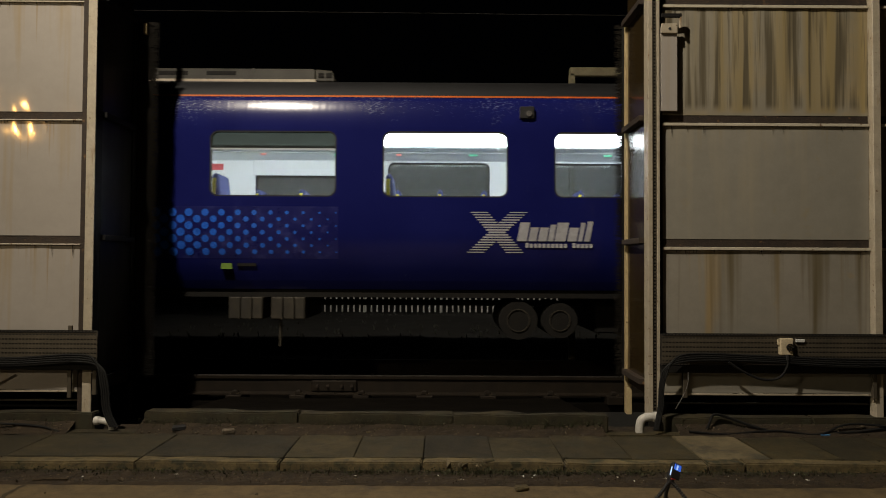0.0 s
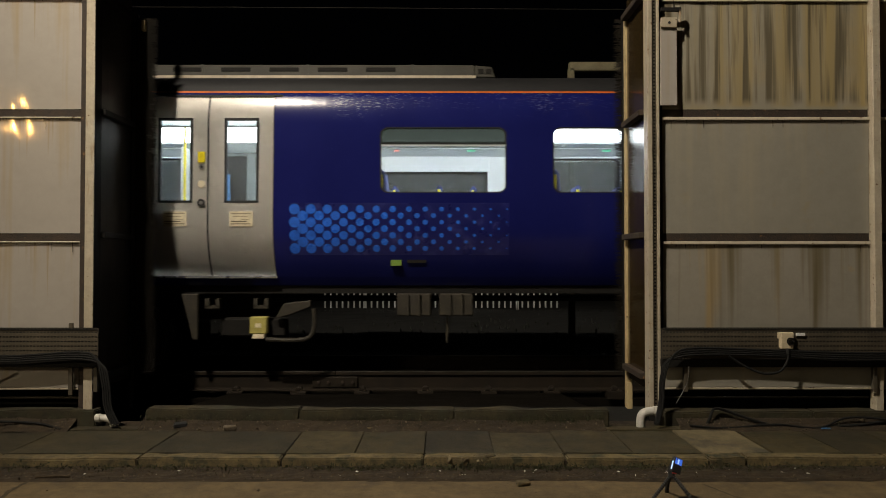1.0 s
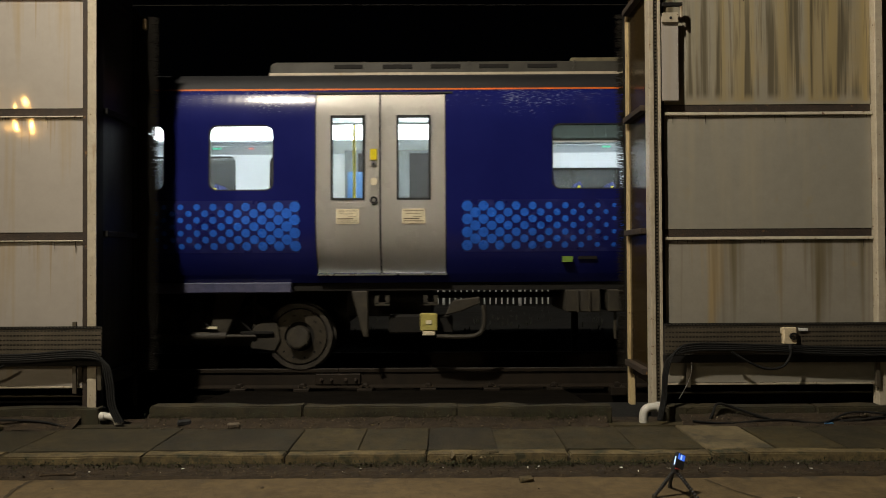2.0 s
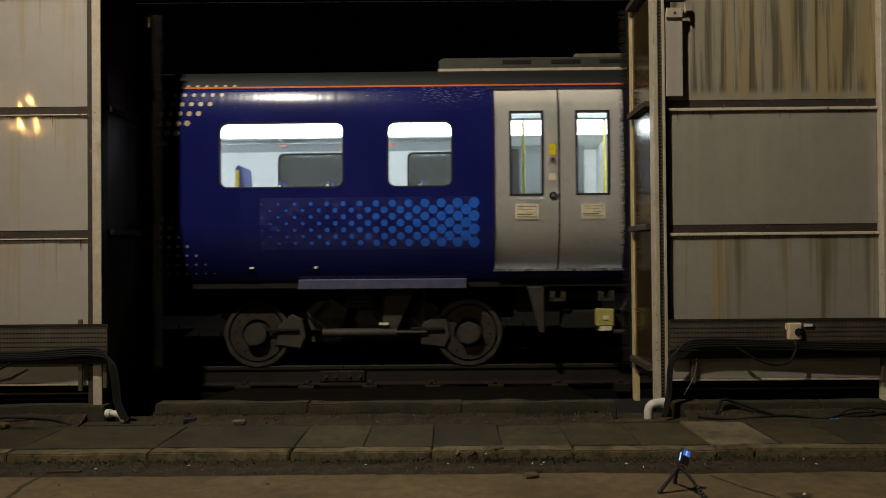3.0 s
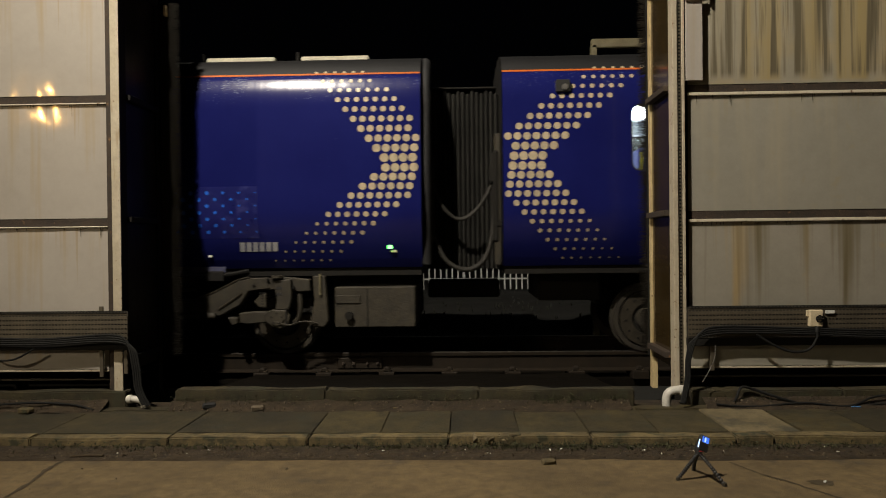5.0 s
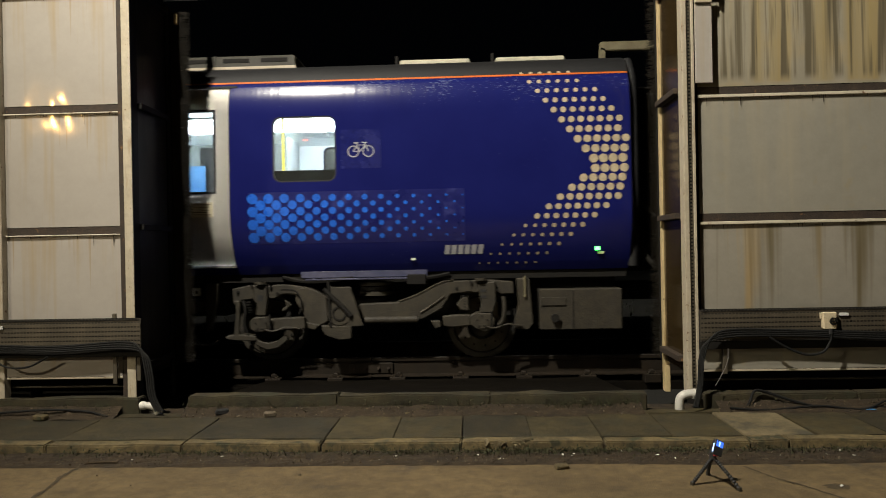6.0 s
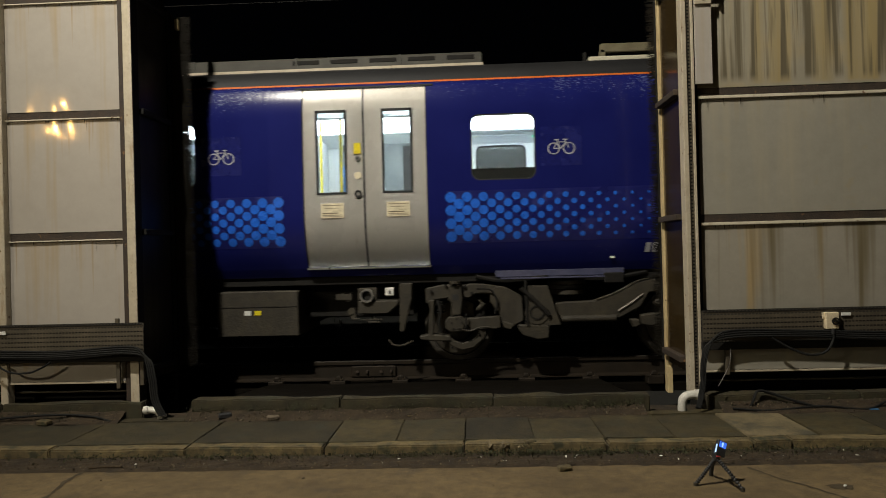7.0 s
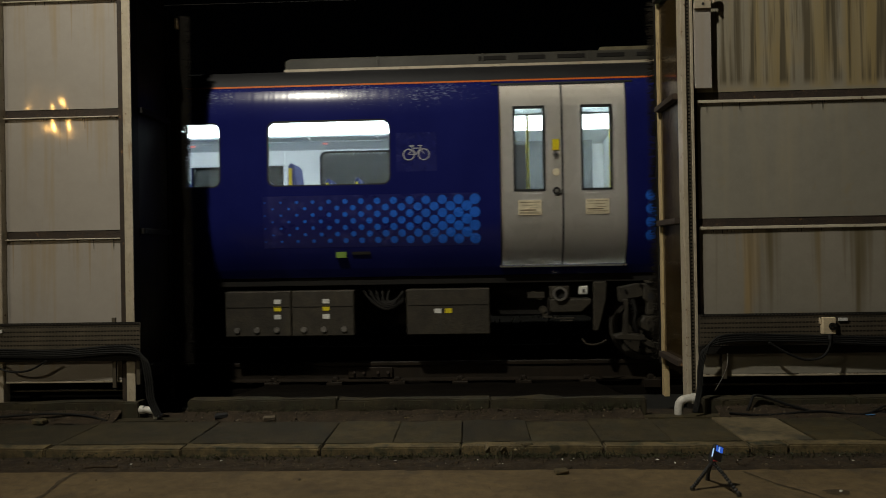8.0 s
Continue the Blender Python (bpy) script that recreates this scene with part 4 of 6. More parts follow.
def stickers(case, u, z, y0, mats, dx=.13, size=.085):
    for i, m in enumerate(mats):
        part("label_plate", boxed(u + i * dx - size / 2, u + i * dx + size / 2, y0 - .004, y0 + .002, z - .028, z + .028), m, case)


def roof_unit(coach, u0, u1, z0, z1, slots, y0=8.93, taper=.06):
    bm = prism(bmesh.new(), [(u0, z0), (u1, z0), (u1, z1 - .02), (u1 - .02, z1), (u0 + taper, z1), (u0, z1 - taper * .6)], y0, y0 + 1.6)
    unit = part("roof_unit", bm, ROOF_UNIT, coach, "cream roof equipment housing")
    part("unit_lip", boxed(u0 - .01, u1 + .01, y0 - .02, y0 + .01, z0 - .012, z0 + .022), CREAM, unit, "pale lower edge")
    for a, b in slots:
        part("vent", boxed(a, b, y0 - .006, y0 + .03, z0 + .075, z1 - .035, .004), UNDER_DARK, unit, "dark vent grille")
    for u in np.arange(u0 + 1.2, u1 - .3, 1.35):
        part("joint", boxed(u - .012, u + .012, y0 - .012, y0 + .02, z0 + .02, z1 + .004), ROOF_UNIT, unit)


def seat(coach, u, y, facing):
    bm = prism(bmesh.new(), [(u - facing * .05, 1.98), (u + facing * .06, 1.98), (u + facing * .02, 2.55), (u - facing * .01, 2.86), (u - facing * .05, 2.90), (u - facing * .09, 2.86), (u - facing * .10, 2.5)], y, y + .44)
    bmesh.ops.bevel(bm, geom=list(bm.edges), offset=.015, segments=2, affect="EDGES")
    s = part("seat_back", bm, SEAT, coach, "blue moquette seat back", smooth=True)
    part("seat_cushion", boxed(u + facing * .03 if facing > 0 else u - .48, u + .48 if facing > 0 else u - .03, y, y + .44, 1.90, 2.0, .02), SEAT, s)
    part("grab_handle", boxed(u - .03 - facing * .05, u + .01 - facing * .05, y - .015, y - .001, 2.55, 2.83, .005), YELLOW, s, "yellow grab handle")


def saloon(coach, u0, u1, wins, door, rnd_seed, blinds):
    """Lining, ceiling, lights, racks, screens, poles and seats."""
    part("saloon_floor", boxed(u0 + .05, u1 - .05, MID - 1.11, MID + 1.11, 1.53, 1.56), INSIDE_GREY, coach)
    part("saloon_ceiling", boxed(u0 + .05, u1 - .05, MID - 1.16, MID + 1.16, 3.80, 3.83), INSIDE, coach)
    for d in (-1, 1):
        # a lit diffuser slopes from the ceiling to the coving, and the coving panel from there to the wall
        for nm, mat, (ya, za), (yb, zb), label in (("light_strip", LIGHT, (.58, 3.79), (.88, 3.585), "white saloon light diffuser"), ("coving", COVE, (.885, 3.575), (1.22, 3.40), "pale grey coving panel")):
            bm = bmesh.new()
            quad = [(MID + d * ya, za), (MID + d * yb, zb), (MID + d * (yb + .02), zb + .02), (MID + d * (ya + .02), za + .02)]
            ends = [[bm.verts.new((u, y, z)) for y, z in quad] for u in (u0 + .12, u1 - .12)]
            bm.faces.new(ends[0]), bm.faces.new(ends[1][::-1])
            for i in range(4):
                bm.faces.new((ends[0][i], ends[1][i], ends[1][(i + 1) % 4], ends[0][(i + 1) % 4]))
            bmesh.ops.recalc_face_normals(bm, faces=bm.faces)
            part(nm, bm, mat, coach, label)
    bm = bmesh.new()
    yw = MID + 1.23
    far = [(a, b, 2.585, 3.385, .10) for a, b in wins]
    holed_band(bm, u0 + .05, u1 - .05, 1.80, 3.80, far, lambda u, z: (u, yw, z))
    bmesh.ops.recalc_face_normals(bm, faces=bm.faces)
    bmesh.ops.solidify(bm, geom=list(bm.faces), thickness=.02)
    part("saloon_lining", bm, INSIDE, coach, "white saloon wall lining")
    for a, b in blinds:
        part("blind", boxed(a - .03, b + .03, yw - .03, yw - .012, 3.17, 3.43, .01), INSIDE, coach, "lowered white blind")
    for u in (u0 + .05, u1 - .07):
        part("end_bulkhead", boxed(u, u + .02, MID - 1.04, MID + 1.04, 1.5, 3.8), INSIDE, coach)
    for a, b in ((u0 + .3, door[0] - .35), (door[1] + .35, u1 - .3)):
        if b - a < .6:
            continue
        rack = part("luggage_rack", boxed(a, b, MID + .80, MID + .93, 3.545, 3.56, .004), INSIDE_GREY, coach)
        part("rack_lip", boxed(a, b, MID + .785, MID + .80, 3.54, 3.572, .004), COVE, rack)
        part("rack_rail", boxed(a, b, MID + .97, MID + .985, 3.495, 3.51), INSIDE_GREY, rack)
        for u in np.arange(a + .4, b - .2, 1.05):
            part("rack_bracket", boxed(u - .012, u + .012, MID + .80, MID + .97, 3.515, 3.545), INSIDE, rack)
    rnd = random.Random(rnd_seed)
    for a, b in wins:
        c = (a + b) / 2
        for k, du in enumerate((-.62, .02, .62) if b - a > 1 else (-.1,)):
            y = MID + (.62 if k % 2 else .70)
            f = 1 if rnd.random() < .5 else -1
            seat(coach, c + du + rnd.uniform(-.08, .08), y, f)
        if b - a > 1:
            seat(coach, c - .60 + rnd.uniform(-.05, .05), MID - 1.16, 1)
        part("seat_display", boxed(c + .47, c + .60, MID + .985, MID + 1.0, 3.455, 3.485), GREEN_SIGN, coach, "green seat display")
        part("seat_display", boxed(c - .66, c - .58, MID + .985, MID + 1.0, 3.455, 3.485), RED_SIGN, coach, "red seat display")
    # vestibule at the doors
    for u, s in ((door[0] - .22, 1), (door[1] + .22, -1)):
        for y0, y1 in ((MID - 1.18, MID - .55), (MID + .5, MID + 1.2)):
            part("draught_screen", boxed(u - .015, u + .015, y0, y1, 1.80, 3.45, .005), INSIDE_GREY, coach, "grey draught screen")
        for y in (MID - .52, MID + .48):
            part("grab_pole", cyl(bmesh.new(), (u + s * .05, y, 2.66), "z", .019, 2.25, 12), YELLOW, coach, "yellow grab pole", smooth=True)
    dm = (door[0] + door[1]) / 2
    part("grab_pole", cyl(bmesh.new(), (dm - .38, MID - .85, 2.66), "z", .019, 2.25, 12), YELLOW, coach, "yellow grab pole", smooth=True)
    part("exit_display", boxed(dm + .10, dm + .34, MID - .30, MID - .27, 3.60, 3.70), GREEN_SIGN, coach, "green exit display")
    bm = boxed(dm - .78, dm + .78, MID + 1.12, MID + 1.15, 1.65, 3.45)
    part("far_door", bm, FAR_DOOR, coach, "grey inner face of the opposite doors")
    for d in (-.4, .4):
        part("far_door_light", boxed(dm + d - .17, dm + d + .17, MID + 1.10, MID + 1.118, 2.48, 3.4), RUBBER, coach, "black window of the opposite door")
    part("wall_panel", boxed(dm - .72, dm - .45, MID + .98, MID + 1.0, 2.55, 3.10), SKY_BLUE, coach, "pale blue wall panel")


def coach_shell(name, u0, u1, label, door, wins, far_wins, kinds, end_side):
    """u0, u1: its ends; end_side: +1 when the coupled end is u1."""
    c = thing(name, ((u0 + u1) / 2, MID, RAILTOP), label, "railway carriage", "carriages of the train")
    d0, d1 = door[0], door[1]
    for a, b in ((u0, d0), (d1, u1)):
        side_panel(c, a, b, [w for w in wins if a < w[0] < b])
    side_panel(c, u0, u1, far_wins, 1, "far_side_panel")
    for w in wins:
        window(c, *w, kinds.get(w, ""))
    for w in far_wins:
        window(c, *w, "", 1)
    for s, nm in ((-1, "sill_beam"), (1, "sill_beam")):
        bm = bmesh.new()
        strips(bm, u0, u1, 1.46, 1.57, s)
        outward(bm, s)
        bmesh.ops.solidify(bm, geom=list(bm.faces), thickness=.03)
        part(nm, bm, BLUE if s < 0 else UNDER_DARK, c, smooth=True)
    bm = bmesh.new()
    strips(bm, u0, u1, 3.77, 3.845, -1)
    part("cantrail", bm, BLUE, c)
    bm = bmesh.new()
    strips(bm, u0, u1, 3.845, 4.18, -1)
    strips(bm, u0, u1, 3.77, 4.18, 1)
    bmesh.ops.remove_doubles(bm, verts=bm.verts, dist=.0005)
    bm.normal_update()
    bmesh.ops.reverse_faces(bm, faces=[f for f in bm.faces if f.normal.z < 0])
    bmesh.ops.solidify(bm, geom=list(bm.faces), thickness=.03)
    part("roof", bm, ROOF, c, "dark grey roof", smooth=True)
    bm = bmesh.new()
    strips(bm, u0, u1, 3.822, 3.845, -1, -.004)
    part("orange_line", bm, ORANGE, c, "thin orange line along the shoulder")
    part("floor_pan", boxed(u0 + .02, u1 - .02, MID - 1.06, MID + 1.06, 1.36, 1.49), UNDER_DARK, c)
    for u in (u0, u1):
        outline = [(half_width(z), z) for z, _ in PROFILE]
        bm = bmesh.new()
        ring_ = [(MID - h, z) for h, z in outline] + [(MID + h, z) for h, z in reversed(outline[:-1])]
        for x in (u + .01, u - .01):
            bm.faces.new([bm.verts.new((x, y, z)) for y, z in ring_])
        part("end_wall", bm, UNDER_DARK, c, "black carriage end")
    doorway(c, *door)
    saloon(c, u0, u1, far_wins, (d0, d1), int(abs(u0) * 10), far_wins[2:3])
    return c


A0, A1 = -10.515, 12.2
B0, B1 = -34.0, -11.505
WIN_A = [(-8.985, -7.475), (-6.945, -6.157), (-2.795, -1.262), (-.706, .814), (1.372, 2.89), (3.45, 4.97), (5.53, 7.05)]
WIN_B = [(-15.825, -15.045), (-20.71, -19.197), (-22.79, -21.285), (-24.87, -23.36), (-26.95, -25.44)]
coach_a = coach_shell("railway_carriage", A0, A1, "dark blue passenger carriage with white doors, wet from washing",
                      (-5.655, -4.08, -4.872, (-5.462, -5.066), (-4.664, -4.269)), WIN_A,
                      [(-8.9, -7.38), (-6.85, -6.06), (-2.93, -1.32), (-.84, .77), (1.24, 2.85), (3.32, 4.93)], {(-2.795, -1.262): "hopper"}, -1)
coach_b = coach_shell("railway_carriage", B0, B1, "dark blue passenger carriage with cycle symbols and white doors",
                      (-17.875, -16.36, -17.126, (-17.705, -17.341), (-16.895, -16.539)), WIN_B,
                      [(-15.75, -14.96), (-20.62, -19.1), (-22.7, -21.2), (-24.8, -23.3)], {(-15.825, -15.045): "low"}, 1)

# livery
halftone(coach_a, -3.895, 1)
halftone(coach_a, -5.83, -1)
chevron(coach_a, A0, 1, .135, .095)
halftone(coach_b, -16.155, 1)
halftone(coach_b, -18.11, -1)
chevron(coach_b, -11.47, -1, .093, .14)
bicycle(coach_b, -14.74, 2.97)
bicycle(coach_b, -18.88, 2.97)
# operator mark: crossed bands of thin bars, and plain slanted blocks for its name
bm = bmesh.new()
for k in range(17):
    z = 1.925 + .030 * k
    f = (k - 8) / 8
    h = .020 * (1 - .5 * abs(f))
    spans = sorted((.685 + f * .02 + d * f * .235 - .105, .685 + f * .02 + d * f * .235 + .105) for d in (-1, 1))
    if spans[0][1] > spans[1][0]:
        spans = [(spans[0][0], spans[1][1])]
    for a, b in spans:
        box(bm, a, b, skin(z, .0035), skin(z, -.002), z - h / 2, z + h / 2)
part("crossed_mark", bm, LOGO, coach_a, "white crossed mark of thin bars")
for x0, x1, top in ((.925, 1.04, 2.285), (1.06, 1.155, 2.225), (1.175, 1.28, 2.225), (1.295, 1.36, 2.26), (1.375, 1.51, 2.285), (1.53, 1.64, 2.225), (1.66, 1.71, 2.285), (1.735, 1.80, 2.30)):
    s = .12
    bm = prism(bmesh.new(), [(x0 + (z - 2.06) * s * 1.5, z) for z in (2.06, top)] + [(x1 + (z - 2.06) * s * 1.5, z) for z in (top, 2.06)], 0, .006)
    for v in bm.verts:
        v.co.y += skin(v.co.z, .012)
    part("name_block", bm, LOGO, coach_a, "white slanted block")
for k in range(16):
    if k != 10:
        x = 1.03 + .0515 * k
        part("slogan_bar", boxed(x, x + .036, skin(2.03, .0035), skin(2.0, -.002), 1.982, 2.03 if k not in (0, 11) else 2.04), LOGO, coach_a, "small white bar")
for k in range(6):
    x = -13.755 + .081 * k
    bm = prism(bmesh.new(), [(x, 1.672), (x + .06, 1.672), (x + .075, 1.785), (x + .015, 1.785)], 0, .004)
    for v in bm.verts:
        v.co.y = skin(v.co.z, .0035) + v.co.y
    part("number_bar", bm, LOGO, coach_b, "pale slanted bar")


def skin_box(coach, name, u0, u1, z0, z1, out, mat, label=""):
    z = (z0 + z1) / 2
    return part(name, boxed(u0, u1, skin(z, out), skin(z, -.03), z0, z1, min(.006, out / 3)), mat, coach, label)


for c, u in ((coach_a, 1.042), (coach_a, -9.79)):
    b = skin_box(c, "camera_housing", u - .085, u + .085, 3.545, 3.69, .055, RUBBER, "small black camera housing")
    part("camera_lens", cyl(bmesh.new(), (u + .02, skin(3.6, .06), 3.60), "y", .035, .02, 16), CHROME, b)
for c, u in ((coach_a, -2.60), (coach_b, -19.83)):
    skin_box(c, "lime_label", u - .065, u + .065, 1.705, 1.83, .004, LIME, "lime green label")
    skin_box(c, "data_panel", u + .13, u + .36, 1.74, 1.80, .003, UNDER_DARK, "dark data panel")
skin_box(coach_b, "indicator_led", -11.93, -11.87, 1.69, 1.735, .01, LED, "lit green indicator")
skin_box(coach_b, "indicator_plate", -11.89, -11.82, 1.645, 1.685, .005, PAPER)
for c, u in ((coach_a, -8.64), (coach_a, -7.85), (coach_b, -14.14)):
    skin_box(c, "small_plate", u - .026, u + .026, 1.605, 1.64, .005, WHITE_PL, "small white plate")

# roof equipment
roof_unit(coach_a, -6.32, -1.62, 4.12, 4.285, [(-5.5 + .62 * k, -5.12 + .62 * k) for k in range(5)])
bm = prism(bmesh.new(), [(-1.62, 4.12), (-1.36, 4.12), (-1.40, 4.26), (-1.62, 4.28)], 8.93, 10.3)
ru = part("roof_unit", bm, ROOF_UNIT, coach_a)
for u in (-1.58, -1.48):
    part("vent", boxed(u, u + .07, 8.92, 8.95, 4.17, 4.23), UNDER_DARK, ru)
roof_unit(coach_b, -20.6, -15.65, 4.12, 4.285, [(-18.1 + .50 * k, -17.75 + .50 * k) for k in range(5)])
for a, b in ((-14.3, -13.4), (-13.07, -12.19), (-12.6, -11.9)):
    if a < -12.7:
        part("roof_pod", boxed(a, b, 8.95, 9.3, 4.10, 4.175, .02), ROOF_POD, coach_b, "pale low roof pod")
        part("roof_hook", boxed(a - .06, a - .02, 8.95, 9.0, 4.10, 4.23, .01), UNDER_DARK, coach_b)

# coupled ends: bellows, cables, corner fairings
bellows = part("gangway_bellows", boxed(-11.47, -10.52, MID - .60, MID + .60, 1.42, 3.68), UNDER_DARK, coach_a, "black ribbed gangway bellows")
for k in range(15):
    u = -11.44 + .061 * k
    part("bellows_fold", boxed(u, u + .048, MID - .655 - .012 * (k % 2), MID + .665, 1.40, 3.74 - .02 * (k % 3), .020), BELLOWS, bellows)
part("bellows_cap", boxed(-11.40, -10.55, MID - .68, MID + .68, 3.745, 3.775, .01), UNDER_DARK, bellows)
for r, pts in ((.032, [(-11.44, 8.80, 2.00), (-11.36, 8.76, 1.78), (-11.18, 8.74, 1.50), (-10.92, 8.74, 1.42), (-10.70, 8.76, 1.62), (-10.58, 8.82, 2.22)]),
               (.026, [(-11.44, 8.82, 2.72), (-11.36, 8.78, 2.40), (-11.20, 8.78, 2.14), (-11.02, 8.78, 2.05), (-10.80, 8.80, 2.20), (-10.60, 8.86, 2.55)])):
    part("jumper_cable", tube(bmesh.new(), pts, r, 10, 8), CABLE_GREY, coach_a, "hanging grey-black jumper cable", smooth=True)
for u, z in ((-11.44, 2.0), (-11.44, 2.72), (-10.60, 2.25), (-10.62, 2.56)):
    part("cable_plug", cyl(bmesh.new(), (u, 8.80, z + .05), "z", .055, .17, 14), UNDER_DARK, coach_a, smooth=True)
for u in (-11.44, -10.63):
    part("cable_socket", boxed(u, u + .08, 8.62, 8.85, 1.75, 2.9, .03), UNDER_DARK, coach_a)
part("corner_fairing", tube(bmesh.new(), [(-11.45, 8.66, 1.5), (-11.45, 8.54, 2.4), (-11.45, 8.56, 3.4), (-11.45, 8.64, 3.8), (-11.45, 8.83, 4.03)], .065, 12, 6), RUBBER, coach_b, smooth=True)
part("end_pillar", boxed(-10.61, -10.522, 8.64, 8.78, 1.46, 3.1, .02), UNDER, coach_a, "grey-brown corner pillar")
part("pillar_clamp", boxed(-10.625, -10.515, 8.625, 8.70, 1.95, 2.03, .008), UNDER_DARK, coach_a)
part("coupler", boxed(-11.5, -10.5, MID - .12, MID + .12, 1.0, 1.25, .03), UNDER_DARK, coach_a)

# underframe of the leading carriage
spins = [(wheelset(coach_a, -8.677, 0), coach_a, -8.677), (wheelset(coach_a, -5.96, 0), coach_a, -5.96)]
bm = prism(bmesh.new(), [(-8.08, 1.34), (-5.99, 1.34), (-5.99, 1.47), (-8.08, 1.47)], 8.62, 9.1)
part("bolster", bm, UNDER_BLUE, coach_a, "blue-grey bolster beam")
bogie = part("bogie_frame", prism(bmesh.new(), [(-8.25, .62), (-6.4, .62), (-6.3, .85), (-6.7, 1.12), (-7.0, .98), (-7.7, .98), (-7.95, 1.12), (-8.3, .9)], 9.2, 9.3), UNDER, coach_a, "grey inner bogie frame")
for u in (-8.25, -6.40):
    s = 1 if u < -7.3 else -1
    part("caliper", prism(bmesh.new(), [(u - .18, .62), (u + .13, .58), (u + .20, .72), (u + .16, .95), (u + .02, 1.02), (u - .16, .86)], 8.92, 9.2), UNDER, bogie, "brake caliper")
    part("caliper_arm", boxed(u - .30, u + .12, 8.88, 8.92, .80, .84, .008), UNDER_DARK, bogie)
part("damper", cyl(bmesh.new(), (-7.35, 8.90, .78), "x", .055, .95, 16), UNDER, bogie, "yaw damper", smooth=True)
part("damper_rod", cyl(bmesh.new(), (-6.75, 8.90, .78), "x", .025, .5, 12), UNDER, bogie, smooth=True)
part("strut_bracket", prism(bmesh.new(), [(-7.02, 1.34), (-6.62, 1.34), (-6.92, .72), (-7.08, .72)], 8.88, 8.95), UNDER, coach_a)
for k in range(4):
    part("air_spring", cyl(bmesh.new(), (-7.3, 9.15, 1.12 + .055 * k), "z", .29 - .02 * (k % 2), .05, 28), UNDER_DARK, bogie, smooth=True)
part("link_rod", cyl(bmesh.new(), (-6.53, 8.95, 1.08), "z", .022, .45, 10), UNDER, bogie, smooth=True)
part("maker_plate", boxed(-7.10, -6.98, 8.835, 8.85, .88, .91), PAPER, bogie)
bm = prism(bmesh.new(), [(-8.0, .95), (-7.55, .93), (-7.5, 1.08), (-7.7, 1.2), (-7.92, 1.18), (-8.05, 1.05)], 8.95, 9.15)
part("motor_cover", bm, UNDER, bogie)
part("step_bracket", prism(bmesh.new(), [(-5.25, 1.36), (-5.04, 1.36), (-5.04, .79), (-5.10, .79)], 8.58, 8.66), UNDER, coach_a, "tapered grey bracket")
for u in (-4.96, -4.36):
    bm = boxed(u, u + .05, 8.6, 8.7, 1.20, 1.30)
    box(bm, u + .13, u + .18, 8.6, 8.7, 1.20, 1.30), box(bm, u, u + .18, 8.6, 8.7, 1.18, 1.215)
    part("hanger", bm, UNDER, coach_a)
v = part("valve_panel", boxed(-4.80, -4.0, 8.72, 8.95, .82, 1.05, .02), UNDER_DARK, coach_a)
part("isolating_box", boxed(-4.40, -4.19, 8.57, 8.72, .87, 1.08, .01), DULL_YELLOW, v, "small faded yellow box")
part("isolating_box_foot", boxed(-4.37, -4.22, 8.575, 8.70, .81, .868, .006), PAPER, v)
part("isolating_knob", boxed(-4.33, -4.26, 8.562, 8.57, .95, 1.0), PAPER, v)
part("pipe_guard", tube(bmesh.new(), [(-4.2, 8.60, .80), (-3.75, 8.60, .80), (-3.62, 8.60, .92), (-3.62, 8.60, 1.18)], .028, 8, 4), UNDER, v, smooth=True)
bm = prism(bmesh.new(), [(-4.1, 1.05), (-3.9, 1.1), (-3.66, 1.2), (-3.66, 1.28), (-4.0, 1.24)], 8.62, 8.7)
part("pipe_bracket", bm, UNDER, v)
for u0, u1 in ((-2.60, -2.18), (-2.08, -1.66)):
    b = underbox(coach_a, u0, u1, 1.09, 1.36, 8.6, "finned grey underframe case")
    for k in range(1, 3):
        u = u0 + (u1 - u0) * k / 3
        part("fin", boxed(u - .008, u + .008, 8.57, 8.6, 1.09, 1.36), UNDER, b)
part("drain_pipe", cyl(bmesh.new(), (-1.98, 8.7, 1.05), "z", .018, .6, 10), UNDER, coach_a, smooth=True)
for u, r in ((.98, .24), (1.50, .22)):
    part("air_tank", cyl(bmesh.new(), (u, 9.3, 1.08), "y", r, 1.1, 32), UNDER_DARK, coach_a, "dark air reservoir", smooth=True)
    part("tank_ring", ring(bmesh.new(), (u, 8.75, 1.08), r * .55, r * .6, 8.735, 8.76, 28), UNDER, coach_a)
for u in (3.0, 5.2, 7.2):
    underbox(coach_a, u, u + 1.5, .75, 1.36)
for u0, u1, y0, z0 in ((-10.05, -9.25, 9.0, 1.0), (-9.25, -5.35, 9.32, .92), (-5.35, -4.25, 8.95, 1.02), (2.0, 11.8, 9.0, .9)):
    part("underframe_case", boxed(u0, u1, y0, 10.4, z0, 1.37, .02), UNDER_DARK, coach_a, "black underframe equipment")
for k in range(3):
    u = -8.0 + .62 * k
    part("gear_case", prism(bmesh.new(), [(u, .80), (u + .34, .76), (u + .46, .92), (u + .40, 1.10), (u + .22, 1.20), (u + .02, 1.12), (u - .06, .95)], 9.02, 9.3), UNDER, bogie, "cast grey gear case")
    part("gear_cover", cyl(bmesh.new(), (u + .2, 9.0, .97), "y", .10, .06, 20), UNDER, bogie, smooth=True)
for u in (-7.85, -7.1, -6.62):
    part("air_pipe", tube(bmesh.new(), [(u, 8.93, 1.33), (u + .05, 8.91, 1.15), (u - .08, 8.92, 1.0), (u + .04, 8.95, .84)], .016, 6, 5), UNDER_DARK, bogie, smooth=True)
